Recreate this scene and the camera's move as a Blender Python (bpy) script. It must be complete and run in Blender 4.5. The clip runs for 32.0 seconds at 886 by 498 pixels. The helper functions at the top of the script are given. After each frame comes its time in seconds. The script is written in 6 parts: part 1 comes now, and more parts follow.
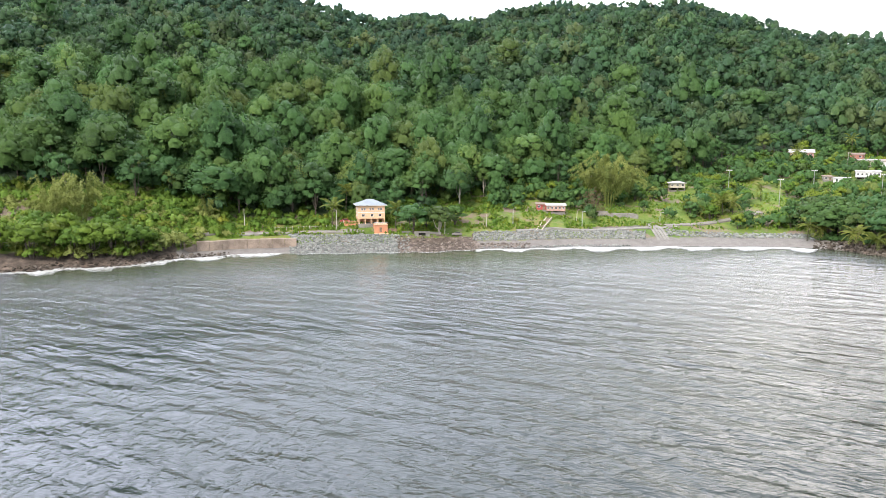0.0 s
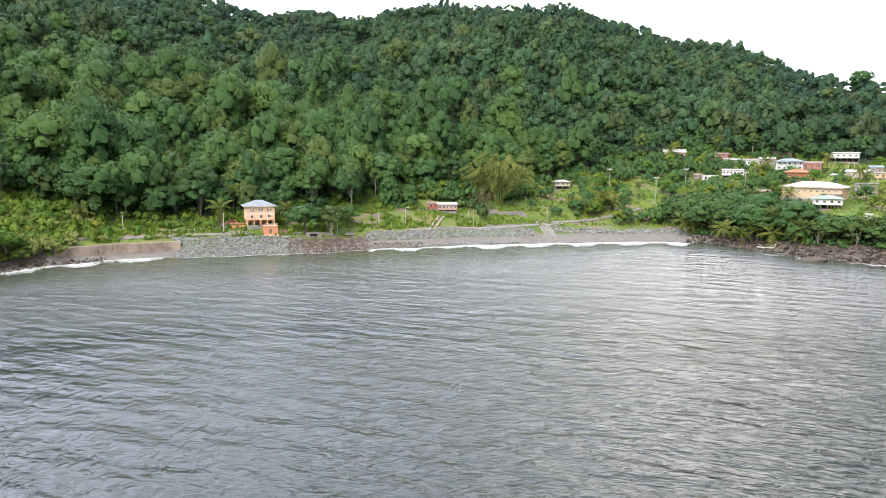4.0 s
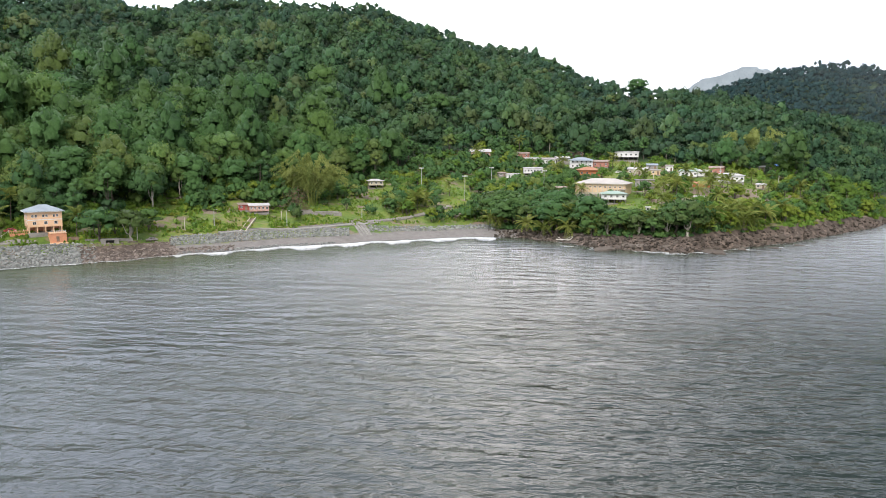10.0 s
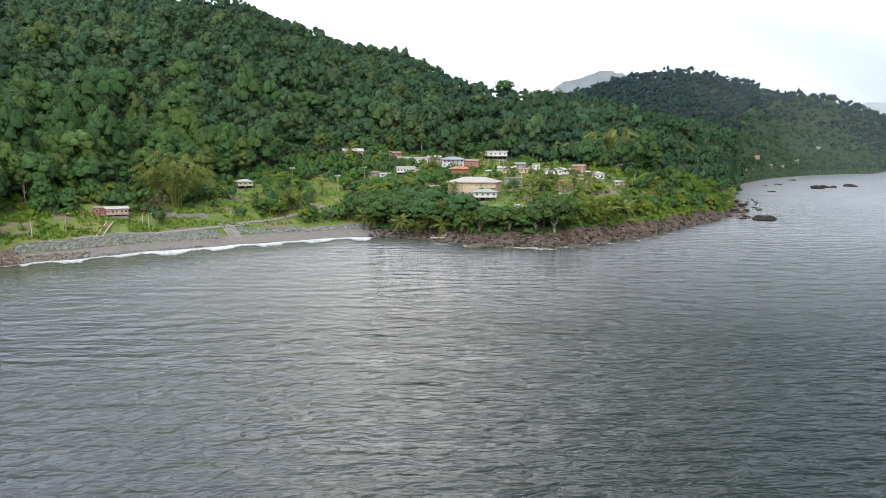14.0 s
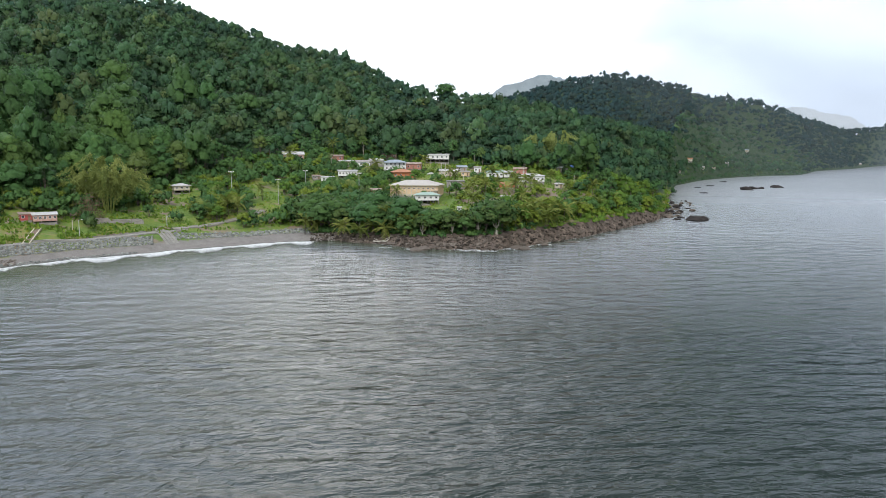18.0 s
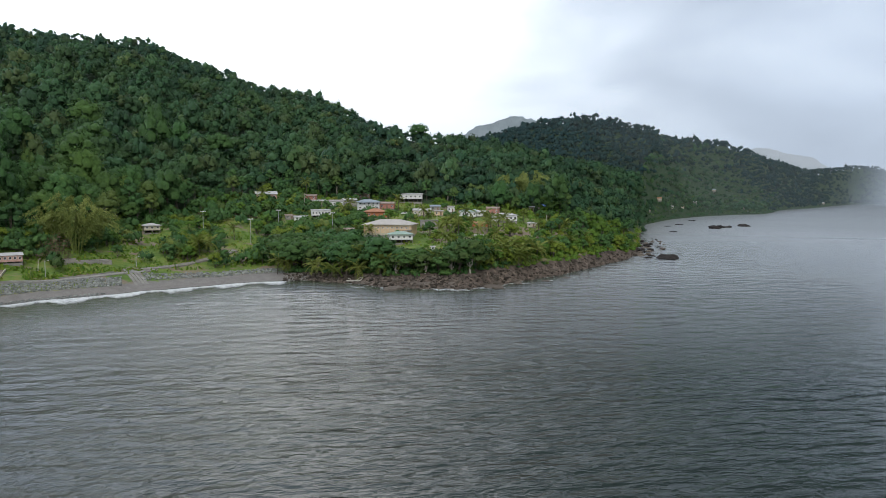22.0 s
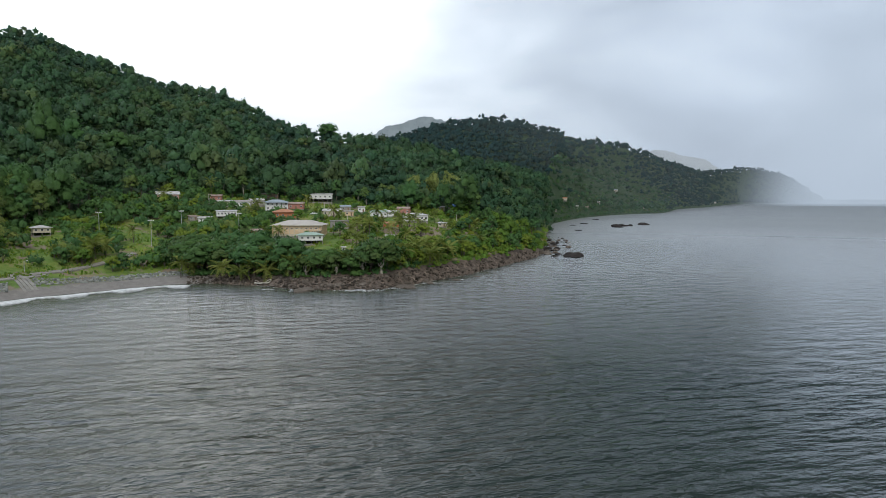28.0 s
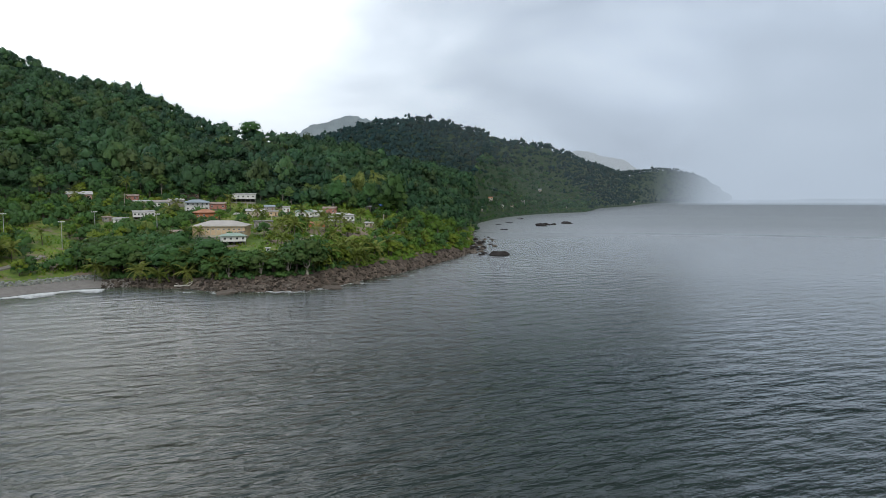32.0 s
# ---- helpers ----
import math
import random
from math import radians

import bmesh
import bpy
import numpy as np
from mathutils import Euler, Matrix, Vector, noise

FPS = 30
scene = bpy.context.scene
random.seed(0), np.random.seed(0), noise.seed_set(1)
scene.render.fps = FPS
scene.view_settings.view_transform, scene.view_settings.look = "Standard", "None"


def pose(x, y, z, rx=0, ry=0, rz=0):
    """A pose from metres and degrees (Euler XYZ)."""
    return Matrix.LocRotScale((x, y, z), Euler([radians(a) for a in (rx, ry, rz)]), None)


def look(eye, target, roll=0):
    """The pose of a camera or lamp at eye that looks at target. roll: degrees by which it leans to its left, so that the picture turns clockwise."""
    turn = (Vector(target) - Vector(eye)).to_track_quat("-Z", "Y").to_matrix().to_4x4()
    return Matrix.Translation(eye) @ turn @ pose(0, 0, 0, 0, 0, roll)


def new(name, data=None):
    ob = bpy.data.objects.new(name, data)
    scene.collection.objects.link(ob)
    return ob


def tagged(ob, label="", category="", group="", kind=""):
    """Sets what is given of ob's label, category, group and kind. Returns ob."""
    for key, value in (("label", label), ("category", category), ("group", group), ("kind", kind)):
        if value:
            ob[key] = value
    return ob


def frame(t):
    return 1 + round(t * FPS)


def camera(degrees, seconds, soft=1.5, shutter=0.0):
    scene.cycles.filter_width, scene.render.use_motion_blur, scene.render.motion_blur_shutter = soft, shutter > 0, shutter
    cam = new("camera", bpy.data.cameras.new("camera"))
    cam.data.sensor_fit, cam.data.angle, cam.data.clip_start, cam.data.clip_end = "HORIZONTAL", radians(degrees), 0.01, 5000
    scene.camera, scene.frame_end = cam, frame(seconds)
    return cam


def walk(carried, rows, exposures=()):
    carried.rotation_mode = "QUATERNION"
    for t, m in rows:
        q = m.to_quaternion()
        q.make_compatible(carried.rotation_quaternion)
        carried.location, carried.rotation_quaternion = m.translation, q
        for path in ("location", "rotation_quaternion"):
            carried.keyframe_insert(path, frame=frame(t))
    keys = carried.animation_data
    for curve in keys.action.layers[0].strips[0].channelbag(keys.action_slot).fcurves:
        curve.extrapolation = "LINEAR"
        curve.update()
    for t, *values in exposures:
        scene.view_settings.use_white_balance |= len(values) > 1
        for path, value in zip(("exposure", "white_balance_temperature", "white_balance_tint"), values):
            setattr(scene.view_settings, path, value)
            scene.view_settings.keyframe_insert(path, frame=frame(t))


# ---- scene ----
# Camera: a drone that hovers 40 m above the bay and turns to its right.
EYE = 40.0
cam = camera(64.24, 32.0, soft=0.9)
# seconds, heading clockwise, pitch, roll
PATH = [
    (0, -40.04, -7.72, 0.12), (0.5, -38.88, -7.75, 0.11), (1, -37.62, -7.75, 0.10), (1.5, -36.48, -7.76, 0.09), (2, -35.39, -7.75, 0.09), (2.5,
    -34.36, -7.74, 0.10), (3, -33.33, -7.75, 0.11), (3.5, -32.29, -7.74, 0.14), (5.5, -28.30, -7.75, 0.17), (6, -27.11, -7.77, 0.19), (6.5, -25.86,
    -7.77, 0.20), (7, -24.63, -7.76, 0.21), (7.5, -23.36, -7.76, 0.22), (8, -22.06, -7.75, 0.21), (8.5, -20.66, -7.75, 0.20), (9, -19.19, -7.74,
    0.19), (9.5, -17.76, -7.74, 0.17), (10, -16.32, -7.74, 0.16), (10.5, -14.91, -7.73, 0.16), (11, -13.46, -7.72, 0.15), (11.5, -11.98, -7.73, 0.14),
    (12, -10.56, -7.73, 0.14), (12.5, -9.21, -7.74, 0.14), (13, -7.89, -7.75, 0.11), (13.5, -6.92, -7.76, 0.08), (15.5, -3.98, -7.77, 0.06), (16,
    -3.27, -7.76, 0.02), (16.5, -2.63, -7.73, -0.01), (17, -2.12, -7.65, -0.02), (17.5, -1.73, -7.58, -0.02), (18, -1.46, -7.52, -0.02), (18.5, -1.19,
    -6.69, -0.01), (19, -0.89, -5.63, -0.00), (19.5, -0.57, -4.58, -0.01), (20, -0.24, -4.34, -0.01), (20.5, 0.03, -4.34, -0.02), (21, 0.23, -4.35,
    -0.03), (21.5, 0.47, -4.35, -0.04), (22, 0.69, -4.34, -0.04), (22.5, 0.91, -4.34, -0.05), (23, 1.26, -4.35, -0.05), (23.5, 1.68, -4.35, -0.05),
    (24, 2.18, -4.36, -0.05), (24.5, 2.76, -4.37, -0.05), (25, 3.60, -4.36, -0.05), (25.5, 4.49, -4.36, -0.06), (27.5, 7.24, -4.35, -0.07), (28, 7.91,
    -4.34, -0.08), (28.5, 8.51, -4.34, -0.10), (29, 9.22, -4.35, -0.12), (29.5, 9.98, -4.37, -0.13), (30, 11.00, -4.38, -0.13), (30.5, 11.93, -4.37,
    -0.13), (31, 12.55, -4.38, -0.13), (31.5, 13.17, -4.40, -0.13), (32, 13.84, -4.38, -0.14)
]
EXPOSURES = [(0, 1.0, 6700, 15), (3, 0.88, 6700, 15), (6, 0.72, 6650, 15), (9, 0.54, 6650, 15), (12, 0.42, 6600, 14), (16, 0.2, 6450, 12), (18, 0.14, 6400, 11), (19, 0.01, 6400, 11), (20, -0.19, 6350, 10),
             (22, -0.38, 6350, 10), (25, -0.42, 6350, 9), (28, -0.46, 6400, 9), (32, -0.52, 6400, 9)]
walk(cam, [(t, pose(0, 0, EYE, 90 + p, 0, -h) @ pose(0, 0, 0, 0, 0, r)) for t, h, p, r in PATH], EXPOSURES)

# ---------------------------------------------------------------- light
SUN_AZ, SUN_EL = 172.0, 46.0
GLOW_AZ, GLOW_EL = -10.5, 18.0


def aim(az, el):
    a, e = radians(az), radians(el)
    return Vector((math.sin(a) * math.cos(e), math.cos(a) * math.cos(e), math.sin(e)))


world = bpy.data.worlds.new("overcast_sky")
scene.world = world
world.use_nodes = True


def tree_of(owner):
    nt = owner.node_tree
    nt.nodes.clear()

    def node(kind, inputs=None, **props):
        n = nt.nodes.new(kind)
        if "operation" in props:
            n.operation = props["operation"]
        if "use_clamp" in props:
            n.use_clamp = props["use_clamp"]
        if "data_type" in props:
            n.data_type = props["data_type"]
        if "blend_type" in props:
            n.blend_type = props["blend_type"]
        if "interpolation_type" in props:
            n.interpolation_type = props["interpolation_type"]
        if "attribute_name" in props:
            n.attribute_name = props["attribute_name"]
        for k, v in (inputs or {}).items():
            if isinstance(v, bpy.types.NodeSocket):
                nt.links.new(v, n.inputs[k])
            else:
                n.inputs[k].default_value = v
        return n
    return node


def ramp(node, fac, stops):
    n = node("ShaderNodeValToRGB", {0: fac})
    el = n.color_ramp.elements
    while len(el) < len(stops):
        el.new(0.5)
    for e, (p, c) in zip(el, stops):
        e.position, e.color = p, (*c, 1)
    return n.outputs[0]


def math_node(node, op, a, b=0.0, clamp=False):
    return node("ShaderNodeMath", {0: a, 1: b}, operation=op, use_clamp=clamp).outputs[0]


def mix_col(node, fac, a, b, blend="MIX"):
    n = node("ShaderNodeMix", {0: fac, 6: a, 7: b}, data_type="RGBA", blend_type=blend)
    return n.outputs[2]


def sky_world():
    node = tree_of(world)
    sky = node("ShaderNodeTexSky")
    sky.sky_type, sky.sun_disc, sky.dust_density = "NISHITA", False, 4.0
    sky.sun_elevation, sky.sun_rotation = radians(SUN_EL), radians(SUN_AZ)
    bg_sky = node("ShaderNodeBackground", {0: sky.outputs[0], 1: 0.1})
    way = node("ShaderNodeTexCoord").outputs["Generated"]
    stretch = node("ShaderNodeMapping", {0: way, 3: (1.0, 1.0, 2.6)}).outputs[0]
    lumps = node("ShaderNodeTexNoise", {"Vector": stretch, "Scale": 2.6, "Detail": 6.0, "Roughness": 0.52, "Distortion": 0.3}).outputs[0]
    # thick eastern rain cloud; bright patch above the ridge added to light the sea
    east = node("ShaderNodeVectorMath", {0: way, 1: aim(62, 12)}, operation="DOT_PRODUCT").outputs["Value"]
    glow_dot = node("ShaderNodeVectorMath", {0: way, 1: aim(GLOW_AZ, GLOW_EL)}, operation="DOT_PRODUCT").outputs["Value"]
    thick = node("ShaderNodeMapRange", {0: east, 1: 0.30, 2: 0.98, 3: 0.0, 4: 1.0}, interpolation_type="SMOOTHSTEP").outputs[0]
    glow = math_node(node, "POWER", math_node(node, "MAXIMUM", glow_dot, 0.0), 30.0)
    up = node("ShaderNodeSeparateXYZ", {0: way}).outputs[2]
    # glow faded low down, so that it lies mostly above the view
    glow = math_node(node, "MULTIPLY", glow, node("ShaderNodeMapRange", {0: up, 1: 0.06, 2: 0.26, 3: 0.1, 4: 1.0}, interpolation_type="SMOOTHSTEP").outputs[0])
    # brighter western sky above the view, added to lighten the water below it
    west = node("ShaderNodeVectorMath", {0: way, 1: aim(-70, 38)}, operation="DOT_PRODUCT").outputs["Value"]
    pale = node("ShaderNodeMapRange", {0: west, 1: 0.45, 2: 1.0, 3: 0.0, 4: 1.0}, interpolation_type="SMOOTHSTEP").outputs[0]
    f1 = math_node(node, "ADD", math_node(node, "MULTIPLY", thick, 0.8), math_node(node, "MULTIPLY", math_node(node, "SUBTRACT", lumps, 0.5), 0.9), True)
    col = ramp(node, f1, [(0.0, (0.93, 1.0, 1.07)), (0.35, (0.81, 0.90, 1.01)), (0.7, (0.66, 0.76, 0.90)), (1.0, (0.59, 0.69, 0.84))])
    lid = node("ShaderNodeMapRange", {0: up, 1: 0.31, 2: 0.60, 3: 1.2, 4: 0.25}, interpolation_type="SMOOTHSTEP").outputs[0]
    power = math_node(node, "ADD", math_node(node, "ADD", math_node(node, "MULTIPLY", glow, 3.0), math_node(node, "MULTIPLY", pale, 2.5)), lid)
    # unseen dark patch of sky, added to dim the water towards the east
    dim_spot = node("ShaderNodeVectorMath", {0: way, 1: aim(43, 43)}, operation="DOT_PRODUCT").outputs["Value"]
    shade = node("ShaderNodeMapRange", {0: dim_spot, 1: 0.85, 2: 0.98, 3: 1.0, 4: 0.28}, interpolation_type="SMOOTHSTEP").outputs[0]
    puffs = node("ShaderNodeMapRange", {0: lumps, 1: 0.3, 2: 0.7, 3: 1.16, 4: 0.80}).outputs[0]
    col = mix_col(node, math_node(node, "MULTIPLY", pale, 0.9), col, (0.86, 0.96, 1.17, 1))
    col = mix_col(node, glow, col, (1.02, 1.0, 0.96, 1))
    bg_cloud = node("ShaderNodeBackground", {0: col, 1: math_node(node, "MULTIPLY", math_node(node, "MULTIPLY", power, shade), puffs)})
    both = node("ShaderNodeMixShader", {0: 0.92, 1: bg_sky.outputs[0], 2: bg_cloud.outputs[0]})
    node("ShaderNodeOutputWorld", {0: both.outputs[0]})


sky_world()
sun_data = bpy.data.lights.new("sun", "SUN")
sun_data.energy, sun_data.angle, sun_data.color = 2.5, radians(30), (1.0, 0.97, 0.92)
sun = new("sun", sun_data)
sun.matrix_world = look(aim(SUN_AZ, SUN_EL) * 500, (0, 0, 0))

# ---------------------------------------------------------------- materials


def material(name, build):
    m = bpy.data.materials.new(name)
    m.use_nodes = True
    node = tree_of(m)
    node("ShaderNodeOutputMaterial", {0: build(node)})
    return m


def principled(node, colour, rough=0.8, bump=None, strength=0.3, distance=0.05, **more):
    ins = {"Base Color": colour if isinstance(colour, bpy.types.NodeSocket) else (*colour, 1), "Roughness": rough}
    if bump is not None:
        ins["Normal"] = node("ShaderNodeBump", {"Strength": strength, "Distance": distance, "Height": bump}).outputs[0]
    ins.update(more)
    return node("ShaderNodeBsdfPrincipled", ins).outputs[0]


def place(node, scale=(1, 1, 1)):
    geo = node("ShaderNodeNewGeometry").outputs["Position"]
    return node("ShaderNodeMapping", {0: geo, 3: scale}).outputs[0]


def spots(node, scale, detail=4.0, rough=0.55, vec=None):
    return node("ShaderNodeTexNoise", {"Vector": vec or place(node), "Scale": scale, "Detail": detail, "Roughness": rough}).outputs[0]


def plain(name, colour, rough=0.75, wear=0.25, scale=0.7, metal=0.0):
    """Paint, plaster or metal with stains at two scales."""
    def build(node):
        a, b = spots(node, scale), spots(node, scale * 9)
        dark = tuple(c * (1 - wear) for c in colour)
        s = math_node(node, "ADD", math_node(node, "MULTIPLY", a, 0.7), math_node(node, "MULTIPLY", b, 0.3))
        c = ramp(node, s, [(0.34, dark), (0.58, colour), (0.8, tuple(min(1, k * 1.06) for k in colour))])
        return principled(node, c, rough, b, 0.25, 0.02, **{"Metallic": metal, "Specular IOR Level": 0.25})
    return material(name, build)


def leaf_material(name, dark, light, gloss=0.62, warm=None, vary=1.0):
    """Foliage: each tree has its own tint and hue, each clump its own shade."""
    def build(node):
        tint = node("ShaderNodeAttribute", attribute_name="tint").outputs["Fac"]
        isl = node("ShaderNodeNewGeometry").outputs["Random Per Island"]
        dice = node("ShaderNodeTexWhiteNoise", {"Vector": math_node(node, "MULTIPLY", tint, 917.0)})
        fine, clump = spots(node, 1.5, 5.0, 0.68), spots(node, 0.42, 3.0, 0.55)
        k = math_node(node, "ADD", math_node(node, "MULTIPLY", tint, 0.46), math_node(node, "MULTIPLY", isl, 0.24))
        k = math_node(node, "ADD", k, math_node(node, "MULTIPLY", math_node(node, "SUBTRACT", fine, 0.5), 0.8))
        k = math_node(node, "ADD", k, math_node(node, "MULTIPLY", math_node(node, "SUBTRACT", clump, 0.5), 0.35))
        c = ramp(node, k, [(0.0, dark), (0.62, light), (0.97, warm or tuple(v * 1.25 for v in light))])
        hue = ramp(node, dice.outputs["Value"], [(0.0, (0.88, 0.98, 1.04)), (0.45, (1.0, 1.0, 1.0)), (0.85, (1.14, 1.01, 0.86)), (0.98, (1.45, 1.0, 0.9))])
        c = mix_col(node, vary, c, hue, "MULTIPLY")
        body = principled(node, c, gloss, math_node(node, "ADD", fine, clump), 0.5, 0.4, **{"Specular IOR Level": 0.16})
        back = node("ShaderNodeBsdfTranslucent", {0: c}).outputs[0]
        return node("ShaderNodeMixShader", {0: 0.3, 1: body, 2: back}).outputs[0]
    return material(name, build)


LEAF = leaf_material("forest_leaves", (0.032, 0.075, 0.026), (0.084, 0.176, 0.050), warm=(0.19, 0.27, 0.07))
# bluish upper, far and ridge leaf colours carry the haze of distance
LEAF_UP_HAZED = leaf_material("hazed_upper_forest_leaves", (0.026, 0.060, 0.030), (0.065, 0.138, 0.056), warm=(0.15, 0.21, 0.075))
LEAF_FAR_HAZED = leaf_material("hazed_far_forest_leaves", (0.015, 0.037, 0.037), (0.027, 0.060, 0.056), 0.9)
LEAF_RIDGE_HAZED = leaf_material("hazed_ridge_forest_leaves", (0.023, 0.052, 0.036), (0.056, 0.118, 0.066), 0.8)
LEAF_EAST = leaf_material("eastern_forest_leaves", (0.016, 0.043, 0.024), (0.053, 0.118, 0.053), warm=(0.11, 0.17, 0.065))
LEAF_BRIGHT = leaf_material("bright_leaves", (0.060, 0.122, 0.018), (0.160, 0.266, 0.040), warm=(0.28, 0.31, 0.065))
LEAF_PALM = leaf_material("palm_leaves", (0.09, 0.13, 0.022), (0.22, 0.25, 0.06), warm=(0.28, 0.26, 0.08), vary=0.0)
LEAF_BAMBOO = leaf_material("bamboo_leaves", (0.14, 0.18, 0.045), (0.30, 0.34, 0.10), warm=(0.42, 0.40, 0.15), vary=0.0)
LEAF_DRY = leaf_material("dry_leaves", (0.10, 0.075, 0.04), (0.17, 0.13, 0.075), vary=0.0)
BARK = plain("bark", (0.13, 0.11, 0.088), 0.9, 0.5, 1.2)
BARK_PALE = plain("pale_bark", (0.38, 0.35, 0.29), 0.9, 0.4, 1.2)


def ground_build(node):
    pos = node("ShaderNodeSeparateXYZ", {0: node("ShaderNodeNewGeometry").outputs["Position"]})
    z = pos.outputs[2]
    a, b, c = spots(node, 0.035, 5.0), spots(node, 0.35, 5.0), spots(node, 3.0, 4.0)
    grass = ramp(node, math_node(node, "ADD", math_node(node, "MULTIPLY", a, 0.6), math_node(node, "MULTIPLY", b, 0.4)),
                 [(0.34, (0.045, 0.088, 0.012)), (0.45, (0.085, 0.150, 0.018)), (0.53, (0.130, 0.182, 0.026)), (0.60, (0.17, 0.17, 0.045)), (0.68, (0.20, 0.155, 0.075))])
    soil = ramp(node, c, [(0.3, (0.13, 0.10, 0.07)), (0.7, (0.24, 0.19, 0.14))])
    bare = node("ShaderNodeMapRange", {0: spots(node, 0.075, 6.0, 0.62), 1: 0.52, 2: 0.60}).outputs[0]
    dug = node("ShaderNodeAttribute", attribute_name="dug").outputs["Fac"]
    bare = math_node(node, "MAXIMUM", bare, node("ShaderNodeMapRange", {0: math_node(node, "ADD", dug, math_node(node, "SUBTRACT", b, 0.5)), 1: 0.4, 2: 0.6}).outputs[0])
    land = mix_col(node, bare, grass, soil)
    sand = ramp(node, math_node(node, "ADD", math_node(node, "MULTIPLY", b, 0.5), math_node(node, "MULTIPLY", c, 0.5)),
                [(0.3, (0.12, 0.11, 0.10)), (0.7, (0.235, 0.22, 0.20))])
    edge = math_node(node, "ADD", z, math_node(node, "MULTIPLY", math_node(node, "SUBTRACT", b, 0.5), 2.5))
    up = node("ShaderNodeMapRange", {0: edge, 1: 2.4, 2: 3.1}).outputs[0]
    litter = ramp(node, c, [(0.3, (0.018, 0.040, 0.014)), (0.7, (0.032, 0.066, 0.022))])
    crag = ramp(node, b, [(0.3, (0.045, 0.035, 0.028)), (0.55, (0.120, 0.092, 0.072)), (0.75, (0.22, 0.175, 0.14))])
    stony = node("ShaderNodeAttribute", attribute_name="stony").outputs["Fac"]
    stone = node("ShaderNodeMapRange", {0: math_node(node, "ADD", stony, math_node(node, "MULTIPLY", math_node(node, "SUBTRACT", b, 0.5), 0.8)), 1: 0.45, 2: 0.55}).outputs[0]
    wood = node("ShaderNodeAttribute", attribute_name="wood").outputs["Fac"]
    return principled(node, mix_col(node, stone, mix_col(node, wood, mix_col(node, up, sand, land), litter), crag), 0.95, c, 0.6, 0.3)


GROUND = material("grass_soil_and_sand", ground_build)


def water_build(node):
    pos = node("ShaderNodeNewGeometry").outputs["Position"]

    def waves(crests, sx, sy, detail, rough, distort=0.0):
        """Noise stretched along crests that run to that heading."""
        m = node("ShaderNodeMapping", {0: pos, 2: (0, 0, radians(crests - 90))}).outputs[0]
        m = node("ShaderNodeMapping", {0: m, 3: (sx, sy, 1)}).outputs[0]
        return node("ShaderNodeTexNoise", {"Vector": m, "Scale": 1.0, "Detail": detail, "Roughness": rough, "Distortion": distort}).outputs[0]

    def blend(fac, a, b):
        return node("ShaderNodeMix", {0: fac, 2: a, 3: b}).outputs[0]
    # short wind chop with sharp crests that bend round into the bay, ripples on it, a slow swell, and gusts
    xyz_ = node("ShaderNodeSeparateXYZ", {0: pos}).outputs
    bearing = math_node(node, "ARCTAN2", xyz_[0], xyz_[1])
    inner = node("ShaderNodeMapRange", {0: bearing, 1: radians(-36), 2: radians(-54)}, interpolation_type="SMOOTHSTEP").outputs[0]
    outer = node("ShaderNodeMapRange", {0: bearing, 1: radians(-22), 2: radians(-3)}, interpolation_type="SMOOTHSTEP").outputs[0]
    chop = blend(outer, blend(inner, waves(30, 0.34, 0.72, 3.5, 0.55, 0.25), waves(-24, 0.34, 0.72, 3.5, 0.55, 0.25)), waves(76, 0.30, 0.70, 3.5, 0.55, 0.25))
    crest = math_node(node, "SUBTRACT", 1.0, math_node(node, "MULTIPLY", math_node(node, "ABSOLUTE", math_node(node, "SUBTRACT", chop, 0.5)), 3.2))
    n1 = math_node(node, "ADD", math_node(node, "MULTIPLY", chop, 0.8), math_node(node, "MULTIPLY", crest, 0.17))
    n2 = waves(55, 1.4, 2.0, 3.0, 0.58)
    n3 = waves(82, 0.085, 0.21, 3.0, 0.5)
    gust = waves(78, 0.006, 0.018, 4.5, 0.55, 0.9)
    wind = node("ShaderNodeMapRange", {0: gust, 1: 0.36, 2: 0.62, 3: 0.5, 4: 1.06}).outputs[0]
    away = node("ShaderNodeVectorMath", {0: pos}, operation="LENGTH").outputs["Value"]
    lee = node("ShaderNodeAttribute", attribute_name="lee").outputs["Fac"]
    calm = node("ShaderNodeMapRange", {0: lee, 1: 0.0, 2: 1.0, 3: 1.0, 4: 0.3}).outputs[0]
    open_sea = node("ShaderNodeMapRange", {0: xyz_[0], 1: -120.0, 2: 150.0, 3: 1.0, 4: 2.1}).outputs[0]
    flat = node("ShaderNodeMapRange", {0: away, 1: 230.0, 2: 900.0, 3: 1.0, 4: 0.8}).outputs[0]
    open_sea = math_node(node, "MULTIPLY", open_sea, flat)
    wind = math_node(node, "MULTIPLY", math_node(node, "MULTIPLY", wind, calm), open_sea)
    fine = node("ShaderNodeMapRange", {0: away, 1: 220.0, 2: 1000.0, 3: 0.04, 4: 0.38}).outputs[0]
    b3 = node("ShaderNodeBump", {"Strength": math_node(node, "MULTIPLY", math_node(node, "MULTIPLY", calm, 0.64), open_sea), "Distance": 1.5, "Height": n3}).outputs[0]
    b1 = node("ShaderNodeBump", {"Strength": wind, "Distance": 0.40, "Height": n1, "Normal": b3}).outputs[0]
    b2 = node("ShaderNodeBump", {"Strength": wind, "Distance": 0.10, "Height": n2, "Normal": b1}).outputs[0]
    col = ramp(node, gust, [(0.35, (0.012, 0.020, 0.019)), (0.65, (0.026, 0.036, 0.030))])
